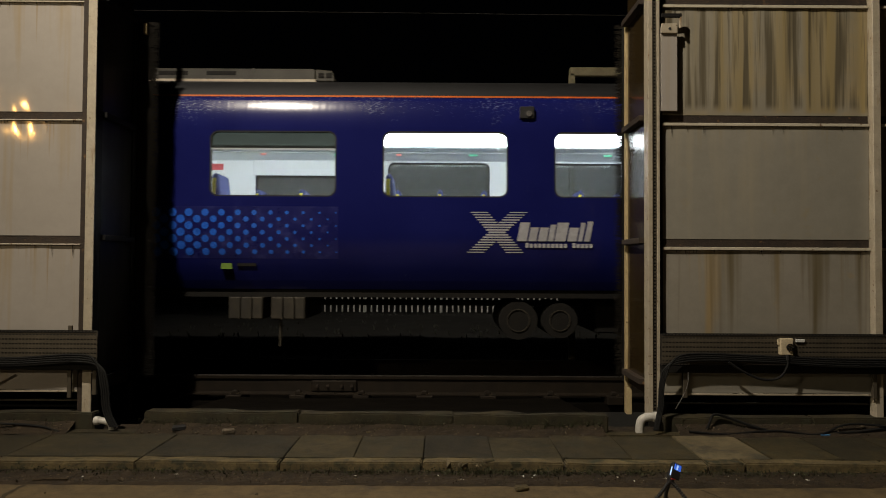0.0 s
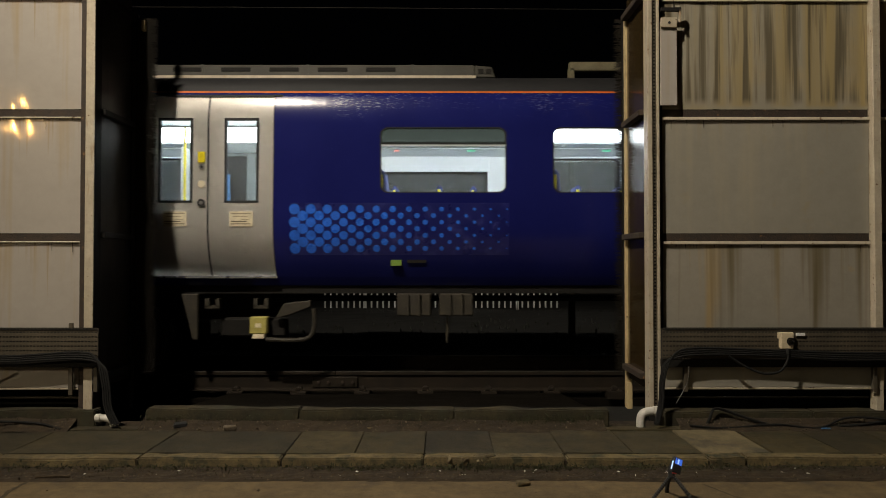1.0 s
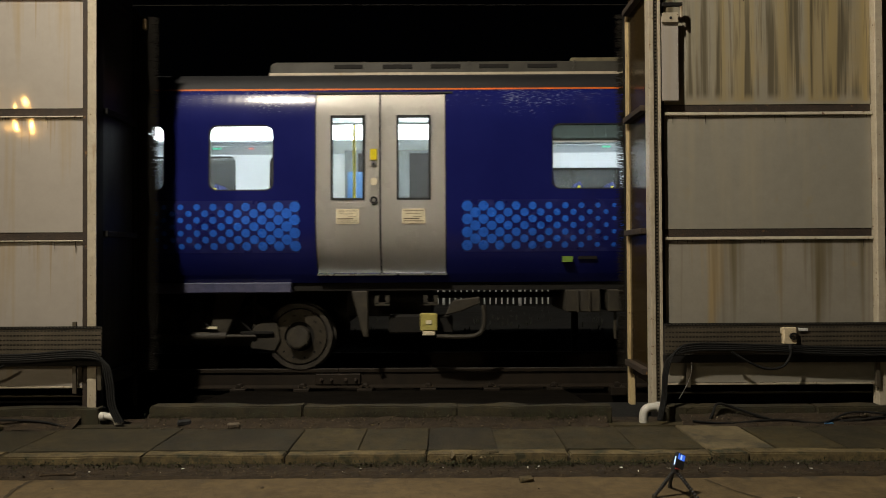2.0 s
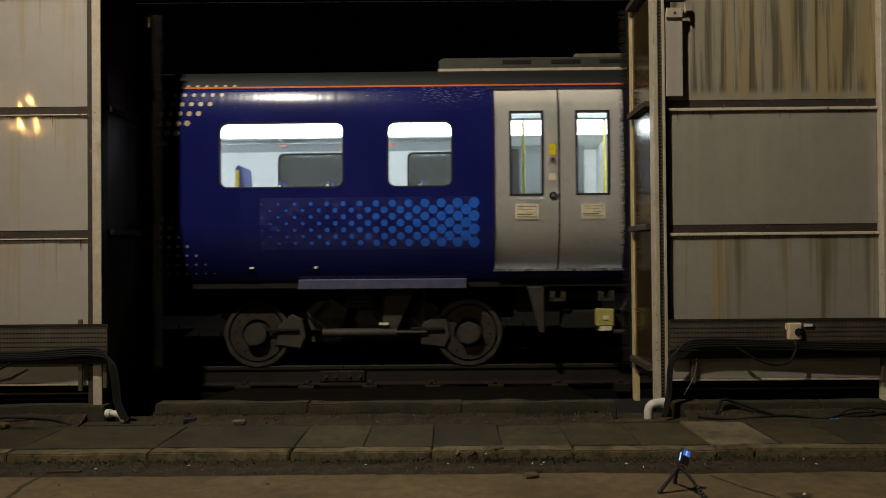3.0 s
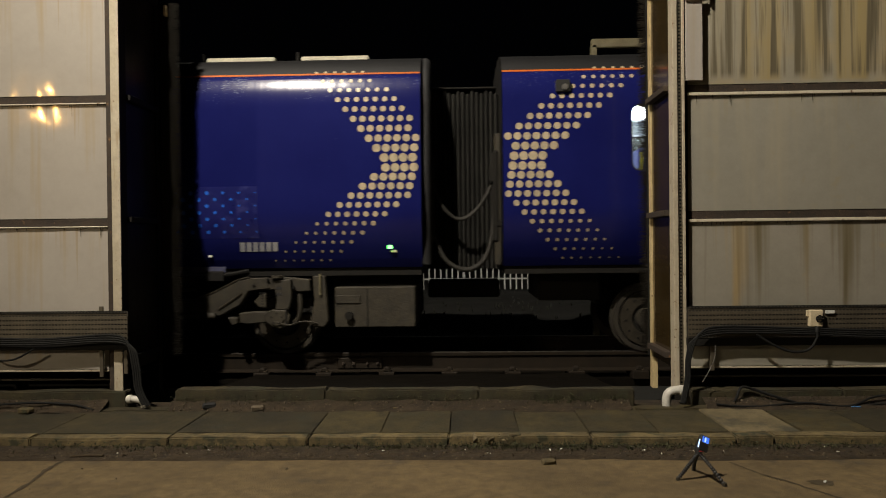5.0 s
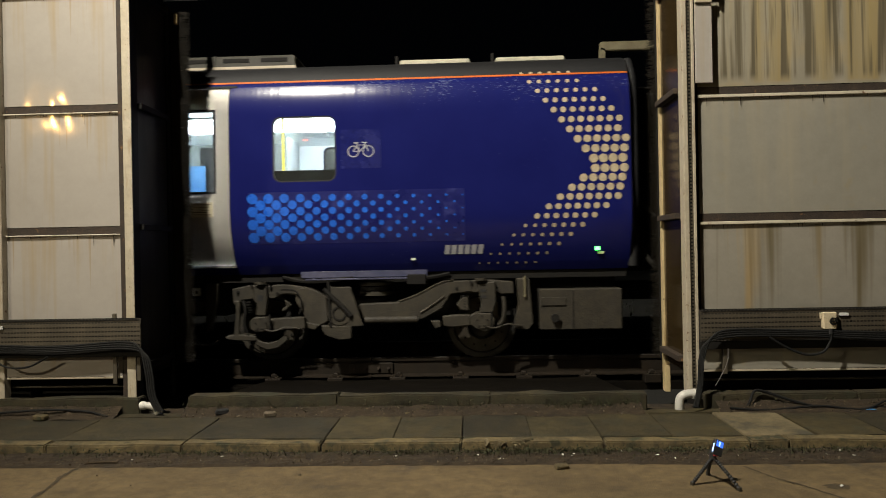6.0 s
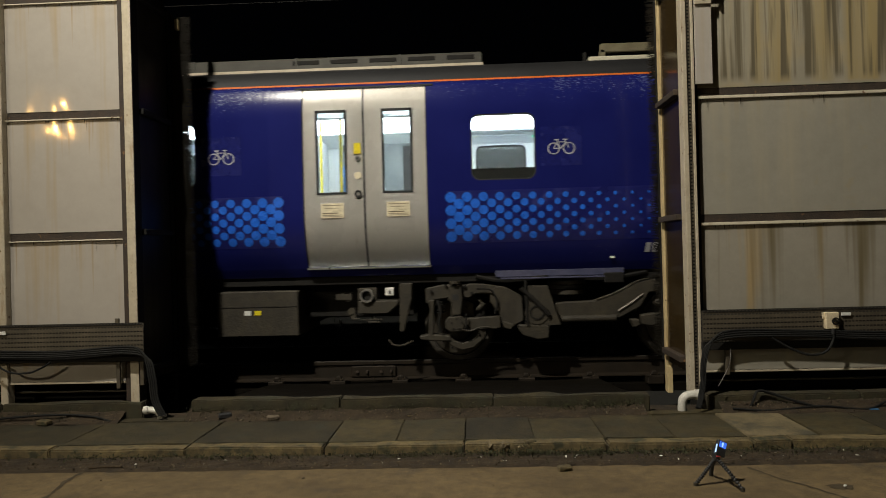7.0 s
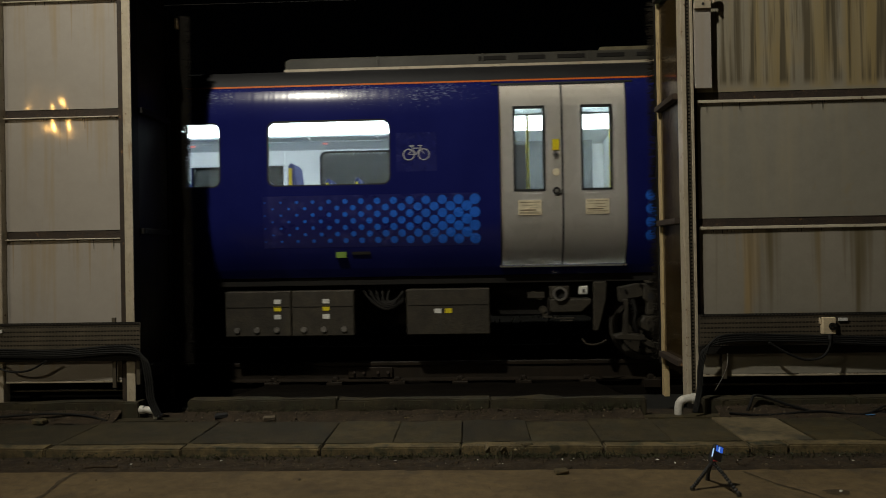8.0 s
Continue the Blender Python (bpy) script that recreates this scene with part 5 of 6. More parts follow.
part("underframe_pipe", cyl(bmesh.new(), (-1.0, 9.1, 1.28), "x", .04, 8.0, 10), UNDER_DARK, coach_a)

# underframe of the following carriage: motor bogie with outside frame
spins += [(wheelset(coach_b, -13.31, 1), coach_b, -13.31), (wheelset(coach_b, -16.03, 1), coach_b, -16.03)]
bog = part("bogie_frame", prism(bmesh.new(), [(-14.847, 1.07), (-14.35, 1.086), (-14.122, 1.163), (-13.822, 1.309), (-13.69, 1.339), (-13.45, 1.344), (-13.414, 1.204), (-13.69, 1.175), (-13.798, 1.003), (-14.05, 0.868), (-14.77, 0.861)], 8.64, 8.8), UNDER, coach_b, "grey outside bogie frame")
part("frame_end", prism(bmesh.new(), [(-13.594, 1.314), (-13.33, 1.357), (-13.138, 1.341), (-12.917, 1.319), (-12.91, 1.169), (-13.066, 1.161), (-13.162, 1.201), (-13.45, 1.185), (-13.594, 1.181)], 8.65, 8.79), UNDER, bog)
part("frame_shoulder", prism(bmesh.new(), [(-15.641, 1.204), (-15.592, 1.276), (-15.484, 1.294), (-15.351, 1.237), (-15.238, 1.156), (-15.223, 0.862), (-15.327, 0.81), (-15.484, 0.841), (-15.544, 0.974), (-15.629, 1.095)], 8.64, 8.8), UNDER, bog)
part("frame_beam", prism(bmesh.new(), [(-15.99, 1.309), (-15.87, 1.332), (-15.701, 1.325), (-15.508, 1.294), (-15.604, 1.192), (-15.797, 1.206), (-15.894, 1.154), (-15.978, 1.155)], 8.65, 8.79), UNDER, bog)
part("frame_end", prism(bmesh.new(), [(-16.437, 1.285), (-16.232, 1.326), (-15.971, 1.333), (-15.971, 1.232), (-16.195, 1.15), (-16.318, 1.139), (-16.328, 1.079), (-16.429, 1.099)], 8.65, 8.79), UNDER, bog)
part("end_plate", prism(bmesh.new(), [(-16.4, 1.14), (-16.323, 1.139), (-16.34, 0.7), (-16.413, 0.701), (-16.376, 1.019)], 8.6, 8.66), UNDER, bog)
part("life_guard", prism(bmesh.new(), [(-16.521, 0.695), (-16.376, 0.725), (-16.135, 0.698), (-16.123, 0.63), (-16.376, 0.638), (-16.497, 0.654)], 8.6, 8.78), UNDER, bog)
part("spring_column", prism(bmesh.new(), [(-16.147, 1.325), (-15.983, 1.328), (-15.971, 1.135), (-16.002, 0.947), (-16.123, 0.949), (-16.111, 1.101), (-16.152, 1.137)], 8.585, 8.66), UNDER, bog)
part("spring_column", prism(bmesh.new(), [(-13.366, 1.304), (-13.138, 1.328), (-13.133, 1.068), (-13.174, 0.941), (-13.342, 0.947), (-13.318, 1.07)], 8.585, 8.66), UNDER, bog)
part("column_slot", prism(bmesh.new(), [(-16.097, 1.209), (-16.024, 1.208), (-16.024, 1.136), (-16.097, 1.137)], 8.58, 8.6), RUBBER, bog)
part("column_slot", prism(bmesh.new(), [(-13.325, 1.232), (-13.253, 1.231), (-13.253, 1.199), (-13.325, 1.2)], 8.58, 8.6), RUBBER, bog)
part("column_slot", prism(bmesh.new(), [(-13.325, 1.159), (-13.253, 1.158), (-13.253, 1.125), (-13.325, 1.125)], 8.58, 8.6), RUBBER, bog)
part("axle_box", prism(bmesh.new(), [(-16.195, 0.872), (-16.147, 0.932), (-15.99, 0.942), (-15.937, 0.894), (-15.937, 0.785), (-16.015, 0.745), (-16.123, 0.746), (-16.188, 0.788)], 8.55, 8.75), UNDER, bog, "cast axle box")
part("axle_box", prism(bmesh.new(), [(-13.474, 0.896), (-13.39, 0.95), (-13.198, 0.941), (-13.148, 0.863), (-13.174, 0.755), (-13.282, 0.71), (-13.39, 0.75), (-13.462, 0.813)], 8.55, 8.75), UNDER, bog, "cast axle box")
part("radius_arm", prism(bmesh.new(), [(-15.954, 0.906), (-15.52, 0.925), (-15.508, 0.78), (-15.894, 0.753), (-15.954, 0.785)], 8.62, 8.74), UNDER, bog)
part("radius_arm", prism(bmesh.new(), [(-13.803, 0.906), (-13.642, 0.921), (-13.45, 0.924), (-13.445, 0.789), (-13.69, 0.768), (-13.786, 0.786)], 8.6, 8.74), UNDER, bog)
part("brake_cradle", prism(bmesh.new(), [(-16.147, 0.698), (-16.087, 0.635), (-15.99, 0.605), (-15.87, 0.632), (-15.773, 0.704), (-15.735, 0.638), (-15.846, 0.543), (-15.99, 0.513), (-16.111, 0.558), (-16.203, 0.643)], 8.62, 8.72), UNDER, bog)
part("brace", prism(bmesh.new(), [(-15.785, 1.145), (-15.689, 1.072), (-15.773, 0.988), (-15.826, 0.999), (-15.756, 1.073)], 8.66, 8.74), UNDER, bog)
part("brace", prism(bmesh.new(), [(-13.63, 1.042), (-13.546, 1.133), (-13.474, 1.156), (-13.469, 0.963), (-13.57, 0.971)], 8.66, 8.74), UNDER, bog)
part("pivot_foot", prism(bmesh.new(), [(-13.942, 0.857), (-13.822, 0.851), (-13.815, 0.774), (-13.894, 0.751)], 8.6, 8.7), UNDER, bog)
part("pivot_foot", prism(bmesh.new(), [(-15.496, 0.865), (-15.327, 0.82), (-15.387, 0.755), (-15.472, 0.78)], 8.6, 8.7), UNDER, bog)
part("link_plate", prism(bmesh.new(), [(-15.207, 1.295), (-14.926, 1.292), (-14.775, 0.803), (-15.207, 0.789)], 8.575, 8.62), UNDER, bog)
part("traction_foot", prism(bmesh.new(), [(-15.303, 0.819), (-14.917, 0.805), (-14.929, 0.646), (-15.074, 0.633), (-15.243, 0.688), (-15.291, 0.754)], 8.57, 8.72), UNDER, bog)
bm = boxed(-15.56, -13.98, 8.66, 9.2, 1.40, 1.49, .008)
part("bolster", bm, UNDER_BLUE, coach_b, "blue-grey bolster beam")
part("bolster_lip", boxed(-15.50, -14.10, 8.63, 8.67, 1.375, 1.395, .004), UNDER_BLUE, coach_b)
# Black box standing proud, in place of a shaded recess by the bolster.
part("valve_block", boxed(-14.23, -13.99, 8.62, 8.9, 1.30, 1.43, .012), UNDER_DARK, coach_b)
part("traction_boss", cyl(bmesh.new(), (-15.07, 8.60, .965), "y", .145, .07, 28), UNDER, bog, "round traction arm boss", smooth=True)
part("boss_ring", ring(bmesh.new(), (-15.07, 0, .965), .07, .09, 8.555, 8.58, 24), UNDER_DARK, bog)
part("vertical_rod", tube(bmesh.new(), [(-15.20, 8.57, 1.36), (-15.19, 8.57, 1.08), (-15.18, 8.58, .80)], .022, 8, 3), UNDER_DARK, bog, smooth=True)
part("diagonal_rod", tube(bmesh.new(), [(-15.26, 8.555, 1.27), (-15.06, 8.555, 1.08), (-14.92, 8.555, .93)], .028, 8, 3), UNDER_DARK, bog, smooth=True)
part("frame_tube", cyl(bmesh.new(), (-14.43, 8.64, .872), "x", .042, .66, 20), UNDER, bog, smooth=True)
part("tube_band", cyl(bmesh.new(), (-14.48, 8.64, .872), "x", .046, .03, 20), UNDER, bog, smooth=True)
# Brighter tubes paint the highlights along the frame's ridges.
part("frame_rib", tube(bmesh.new(), [(-14.07, 8.635, .955), (-13.90, 8.635, 1.06), (-13.77, 8.635, 1.155)], .014, 6, 3), DISC, bog, smooth=True)
part("frame_rib", tube(bmesh.new(), [(-14.33, 8.64, 1.10), (-14.10, 8.64, 1.18), (-13.83, 8.64, 1.315), (-13.66, 8.64, 1.35)], .010, 6, 4), DISC, bog, smooth=True)
for k in range(3):
    part("air_spring", cyl(bmesh.new(), (-14.65, 8.98, 1.19 + .062 * k), "z", .235 - .02 * (k % 2), .052, 32), UNDER_DARK if k % 2 else UNDER, bog, smooth=True)
for u in (-16.16, -13.42):
    for k in range(6):
        part("coil_spring", cyl(bmesh.new(), (u - .10, 8.72, .98 + .034 * k), "z", .062, .017, 18), UNDER_DARK, bog, smooth=True)
    part("column_cap", cyl(bmesh.new(), (u + .10, 8.61, 1.355), "z", .075, .03, 18), UNDER, bog, smooth=True)
    part("box_cover", cyl(bmesh.new(), (u + .11, 8.545, .845), "y", .085, .03, 24), UNDER, bog, smooth=True)
    for k in range(5):
        a = k * 2 * math.pi / 5 + .3
        part("cover_bolt", cyl(bmesh.new(), (u + .11 + .065 * math.cos(a), 8.527, .845 + .065 * math.sin(a)), "y", .011, .014, 6), UNDER_DARK, bog)
    part("box_strap", boxed(u + .215, u + .235, 8.54, 8.56, .74, .97, .004), UNDER_DARK, bog)
    part("speed_cable", tube(bmesh.new(), [(u + .11, 8.53, .80), (u + .26, 8.55, .76), (u + .42, 8.58, .80), (u + .60, 8.60, .78)], .011, 6, 6), UNDER, bog, smooth=True)
    part("brake_unit", boxed(u + .32, u + .50, 8.82, 9.0, .86, 1.10, .03), UNDER_DARK, bog)
    for dx, z in ((-.20, 1.25), (-.02, 1.32), (.22, 1.30), (.30, 1.22)):
        part("frame_bolt", cyl(bmesh.new(), (u + dx, 8.635, z), "y", .017, .03, 6), UNDER_DARK, bog)
part("sand_pipe", tube(bmesh.new(), [(-13.04, 8.63, 1.14), (-13.035, 8.62, .96), (-13.06, 8.63, .84), (-13.14, 8.66, .76)], .030, 10, 5), UNDER, bog, smooth=True)
part("guard_pipe", tube(bmesh.new(), [(-12.91, 8.70, .98), (-12.89, 8.70, .85), (-12.94, 8.72, .70)], .018, 8, 4), UNDER_DARK, bog, smooth=True)
part("end_pipe", tube(bmesh.new(), [(-16.28, 8.60, 1.14), (-16.25, 8.58, 1.00), (-16.27, 8.58, .86), (-16.24, 8.60, .74)], .020, 8, 4), UNDER_DARK, bog, smooth=True)
part("brake_hose", tube(bmesh.new(), [(-15.80, 8.60, 1.27), (-15.62, 8.60, 1.25), (-15.55, 8.60, 1.10), (-15.58, 8.60, .96)], .012, 6, 5), UNDER_DARK, bog, smooth=True)
b = underbox(coach_b, -12.60, -11.60, .72, 1.22, 8.60, "plain grey case with a latch")
part("latch_plate", boxed(-12.58, -12.28, 8.585, 8.60, 1.02, 1.12, .004), UNDER, b)
part("drain_cock", cyl(bmesh.new(), (-12.42, 8.57, .87), "y", .05, .06, 14), UNDER_DARK, b)
part("case_seam", boxed(-12.2, -12.19, 8.592, 8.6, .74, 1.2), UNDER_DARK, b)
part("damper_bracket", prism(bmesh.new(), [(-12.88, 1.36), (-12.72, 1.36), (-12.68, .80), (-12.74, .72), (-12.92, .74), (-12.86, 1.05)], 8.62, 8.72), UNDER, coach_b)
part("damper_rod", cyl(bmesh.new(), (-12.78, 8.60, 1.26), "z", .016, .26, 10), RETURN_POST, coach_b, smooth=True)
part("step_bracket", prism(bmesh.new(), [(-16.75, 1.36), (-16.59, 1.36), (-16.60, 1.15), (-16.70, .76), (-16.76, .76)], 8.58, 8.66), UNDER, coach_b, "tapered grey bracket")
u = part("valve_case", prism(bmesh.new(), [(-17.28, .985), (-16.90, .985), (-16.77, 1.10), (-16.77, 1.15), (-17.28, 1.15)], 8.62, 9.0), UNDER, coach_b, "grey valve case with a sloping underside")
part("gauge_plate", boxed(-17.28, -17.04, 8.66, 8.70, 1.15, 1.31, .008), UNDER, u)
part("gauge", ring(bmesh.new(), (-17.16, 0, 1.215), .062, .085, 8.58, 8.67, 24), CHROME, u, "round steel gauge", smooth=True)
part("gauge_face", cyl(bmesh.new(), (-17.16, 8.64, 1.215), "y", .062, .03, 20), UNDER_DARK, u)
part("white_tag", boxed(-16.93, -16.82, 8.60, 8.63, 1.205, 1.31, .012), WHITE_PL, u)
part("tag_keyhole", boxed(-16.885, -16.855, 8.594, 8.602, 1.23, 1.275, .004), RUBBER, u)
for x0, x1, z in ((-17.37, -17.25, .92), (-17.16, -17.0, .875), (-17.24, -16.98, .905)):
    part("pipe_rail", boxed(x0, x1, 8.62, 8.65, z, z + .02, .004), UNDER, u)
for x0, z, r in ((-17.36, 1.02, .05), (-17.40, 1.18, .04), (-17.34, .96, .035), (-17.48, 1.22, .03)):
    part("pipe_union", cyl(bmesh.new(), (x0, 8.68, z), "y", r, .09, 8), UNDER, u)
part("hose", tube(bmesh.new(), [(-16.90, 8.62, .665), (-16.84, 8.60, .60), (-16.72, 8.60, .595), (-16.60, 8.62, .645)], .012, 6, 5), UNDER, coach_b, smooth=True)
part("hanger", boxed(-17.55, -17.35, 8.62, 8.7, 1.17, 1.24), UNDER, coach_b)
for u0, u1, labels in ((-19.05, -18.02, [(-18.66, 1.03, (WHITE_PL, YELLOW))]), (-20.48, -19.70, [(-20.05, 1.17, (WHITE_PL,)), (-20.05, 1.08, (YELLOW,)), (-20.05, .98, (WHITE_PL,))]),
                       (-21.32, -20.49, [(-20.66, 1.17, (WHITE_PL,)), (-20.66, 1.08, (YELLOW,)), (-20.66, .98, (WHITE_PL,))]), (-23.4, -22.0, []), (-25.4, -23.7, [])):
    b = underbox(coach_b, u0, u1, .735, 1.30, 8.60, "grey equipment case with latches")
    part("case_rib", boxed(u0 + .02, u1 - .02, 8.594, 8.6, 1.10, 1.106), UNDER_DARK, b)
    for lu, lz, ms in labels:
        stickers(b, lu, lz, 8.60, ms)
    if u0 < -19.5:
        for k in range(3):
            part("latch", cyl(bmesh.new(), (u0 + .15 + .25 * k, 8.59, .82), "y", .035, .02, 12), CHROME, b)
for k in range(5):
    part("underframe_hose", tube(bmesh.new(), [(-19.66 + .1 * k, 8.8, 1.36), (-19.5 + .05 * k, 8.75, 1.15), (-19.3 + .03 * k, 8.72, 1.05 + .03 * k), (-19.1, 8.75, 1.15 + .03 * k)], .018, 6, 4), UNDER_DARK, coach_b, smooth=True)
for u in (-15.3, -14.2):
    part("cable_loom", tube(bmesh.new(), [(u - .5, 8.7, 1.42), (u - .2, 8.66, 1.36), (u + .2, 8.66, 1.38), (u + .5, 8.7, 1.43)], .025, 6, 4), UNDER_DARK, coach_b, smooth=True)

for u0, u1, y0, z0 in ((-16.6, -12.75, 9.32, .80), (-18.0, -16.6, 8.98, .92), (-33.5, -18.0, 9.2, .8), (-12.7, -11.6, 9.0, .75)):
    part("underframe_case", boxed(u0, u1, y0, 10.4, z0, 1.37, .02), UNDER_DARK, coach_b, "black underframe equipment")

# poster and seats seen near the first windows
part("poster", boxed(-3.72, -3.42, MID + 1.205, MID + 1.212, 2.80, 3.36), INSIDE, coach_a, "white poster with red header")
part("poster_header", boxed(-3.71, -3.43, MID + 1.20, MID + 1.206, 3.25, 3.35), RED, coach_a, "red header")


# ---- small things on the ground and walls ----
def cable(name, pts, r, label, mat=None):
    return tagged(part(name, tube(bmesh.new(), pts, r, 8, 6), mat or CABLE, smooth=True), label, "cable")


for k in range(4):
    o = .022 * k
    cable("cable", [(-9, 6.95 - o * .3, .86 - o), (-5.2, 6.94, .84 - o), (-4.3, 6.94, .82 - o * .8), (-3.6, 6.94, .86 - o), (-3.40 + o, 6.93, .80 - o), (-3.33 + o, 6.92, .55), (-3.30 + o, 6.91, .32), (-3.22 + o, 6.9, .16)], .011, "black cable hanging from the tray's end to the ground")
    cable("cable", [(6, 6.95, .86 - o), (4.2, 6.94, .85 - o), (3.2, 6.94, .88 - o * .8), (2.55, 6.94, .90 - o), (2.32 - o, 6.93, .84 - o), (2.22 - o * .6, 6.92, .62), (2.20 - o * .6, 6.91, .38), (2.14 - o * .5, 6.88, .16)], .011, "black cable hanging from the tray's end to the ground")
cable("cable", [(3.445, 6.93, .88), (3.44, 6.93, .78), (3.36, 6.93, .67), (3.20, 6.93, .65), (3.02, 6.93, .72), (2.86, 6.93, .82)], .012, "black cable looping below the switch box")
cable("cable", [(-4.95, 6.93, .72), (-4.78, 6.93, .62), (-4.55, 6.93, .62), (-4.35, 6.93, .72)], .010, "black cable looping below the tray")
cable("cable", [(2.62, 6.94, .11), (2.66, 6.93, .20), (2.72, 6.95, .30), (2.86, 6.96, .27), (3.1, 6.93, .19), (3.4, 6.92, .13), (4.0, 6.9, .14), (4.6, 6.93, .19), (5.5, 6.9, .16)], .014, "thick black cable lying on the soil by the edging")
cable("cable", [(2.45, 6.88, .15), (2.8, 6.86, .13), (3.3, 6.88, .16), (3.7, 6.86, .13), (4.05, 6.92, .22), (4.6, 6.90, .19), (5.5, 6.9, .2)], .011, "thin black cable lying on the soil")
cable("cable", [(-5.2, 6.86, .14), (-4.4, 6.88, .19), (-3.95, 6.9, .17), (-3.7, 6.86, .12)], .012, "black cable lying on the paving edge")
cable("wire", [(2.46, 6.93, .72), (2.45, 6.92, .6), (2.40, 6.92, .48), (2.33, 6.92, .36)], .004, "thin pale wire hanging by the post", CHROME)
tagged(part("overhead_wire", tube(bmesh.new(), [(-14, 9.7, 5.335), (-3, 9.7, 5.31), (3, 9.7, 5.28), (14, 9.7, 5.25)], .005, 6, 4), UNDER_DARK), "thin overhead wire above the track", "wire")

for x in (-13.9, 13.9):
    mast = thing("wire_mast", (x, 12.6, 0), "slim grey steel mast carrying the overhead wire", "mast", "wire masts")
    part("pole", cyl(bmesh.new(), (x, 12.6, 2.75), "z", .07, 5.5, 14), PALE, mast, smooth=True)
    part("arm", boxed(x - .03, x + .03, 9.68, 12.6, 5.34 - .003 * (x + 14), 5.40), PALE, mast)
sw = thing("switch_box", (3.44, 6.96, .9), "cream rotary isolator switch on the cable tray", "switch")
part("case", boxed(3.375, 3.505, 6.93, 6.985, .89, 1.055, .008), SWITCH, sw)
part("side_lug", boxed(3.36, 3.375, 6.95, 6.98, .99, 1.05, .003), SWITCH, sw)
part("dial", ring(bmesh.new(), (3.468, 0, .968), .026, .037, 6.915, 6.932, 24), UNDER_DARK, sw, "black rotary dial")
part("dial_handle", boxed(3.435, 3.50, 6.905, 6.93, .962, .974, .003), UNDER_DARK, sw)
part("gland", cyl(bmesh.new(), (3.445, 6.94, .87), "z", .022, .05, 14), RUBBER, sw)
pl = part("name_plate", boxed(3.545, 3.635, 6.965, 6.98, 1.015, 1.045, .003), WHITE_PL)
tagged(pl, "small white plate on the cable tray", "plate")
pl = part("name_plate", boxed(-4.93, -4.84, 6.965, 6.98, 1.0, 1.035, .003), WHITE_PL)
tagged(pl, "small white plate on the cable tray", "plate")
br = thing("corner_bracket", (2.33, 7.05, 4.2), "pale steel angle bracket with a bolt hole", "bracket")
part("strip", boxed(2.235, 2.405, 7.055, 7.075, 3.34, 4.20, .004), PANEL_L, br, "pale upright strip")
part("plate", boxed(2.235, 2.40, 7.03, 7.052, 4.13, 4.23, .004), CREAM, br)
part("arm", boxed(2.235, 2.44, 7.02, 7.05, 4.29, 4.33, .004), UNDER_DARK, br)
part("arm_end", boxed(2.42, 2.44, 7.02, 7.06, 4.18, 4.32, .004), CREAM, br)
part("bolt_hole", cyl(bmesh.new(), (2.32, 7.028, 4.175), "y", .014, .006, 12), RUBBER, br)

for x, s, r in ((2.02, 1, .042), (-3.27, -1, .034)):
    h = .265 if s > 0 else .20
    bm = tube(bmesh.new(), [(x + s * .16, 7.0, h), (x + s * .06, 7.0, h - .003), (x, 7.0, h - .03), (x - s * .02, 7.0, h - .095), (x - s * .02, 7.0, .06)], r, 14, 6)
    pp = part("drain_pipe", bm, PIPE, smooth=True)
    tagged(pp, "white plastic drain pipe elbow in the soil", "pipe", "drain pipes")
    part("collar", cyl(bmesh.new(), (x + s * .13, 7.0, h - .001), "x", r + .008, .045, 18), PIPE, pp)

# far wash frame beam over the roof line
fb = thing("wash_frame", (2.5, 11.6, 0), "cream steel frame standing behind the train", "frame")
part("upright", boxed(2.12, 2.22, 11.5, 11.62, .0, 4.97, .01), RETURN_POST, fb)
part("cross_beam", boxed(2.13, 4.6, 11.5, 11.62, 4.92, 5.07, .015), RETURN_POST, fb)
bt = part("machinery_base", boxed(.95, 1.55, 8.3, 8.6, .0, .1, .02), UNDER_DARK)
tagged(bt, "dark steel base by the rail", "machinery")


# stones, grit and dead leaves
def soil_x(r):
    """A place along the soil behind the paving, clear of the two gaps."""
    return r.choice((r.uniform(-7, -3.65), r.uniform(-2.95, 1.62), r.uniform(-2.95, 1.62), r.uniform(2.38, 7)))


def rubble(name, n, region, size, mat, seed, label, category):
    rnd = random.Random(seed)
    bm = bmesh.new()
    for _ in range(n):
        x, y, z = region(rnd)
        s = rnd.uniform(*size) * (2.0 if rnd.random() < .06 else 1)
        m = Matrix.LocRotScale((x, y, z + s * .2), Euler([rnd.uniform(0, 6.28) for _ in range(3)]), (s, s * rnd.uniform(.5, 1), s * rnd.uniform(.3, .7)))
        r = bmesh.ops.create_icosphere(bm, subdivisions=1, radius=.5, matrix=m)
        for v in r["verts"]:
            v.co += Vector([rnd.uniform(-.14, .14) * s for _ in range(3)])
    return tagged(part(name, bm, mat, kind="stuff"), label, category)


rubble("grit", 260, lambda r: (r.uniform(-7, 7), 5.72 + abs(r.gauss(0, .09)) - .06, .012), (.006, .03), STONE, 1, "small stones and grit along the kerb", "gravel")
rubble("grit", 150, lambda r: (lambda y: (soil_x(r), y, .11 + max(0, y - 6.82) * .5))(r.uniform(6.80, 6.97)), (.008, .035), STONE, 2, "broken stones along the back edging", "gravel")
rubble("grit", 90, lambda r: (r.uniform(-6, 6), r.uniform(4.2, 5.6), .0), (.006, .018), STONE, 3, "scattered grit on the road", "gravel")
rubble("rubble", 36, lambda r: (.25 + r.gauss(0, .15), r.uniform(5.84, 6.02), .09), (.015, .05), CRUMB, 5, "broken concrete at the damaged kerb", "rubble")


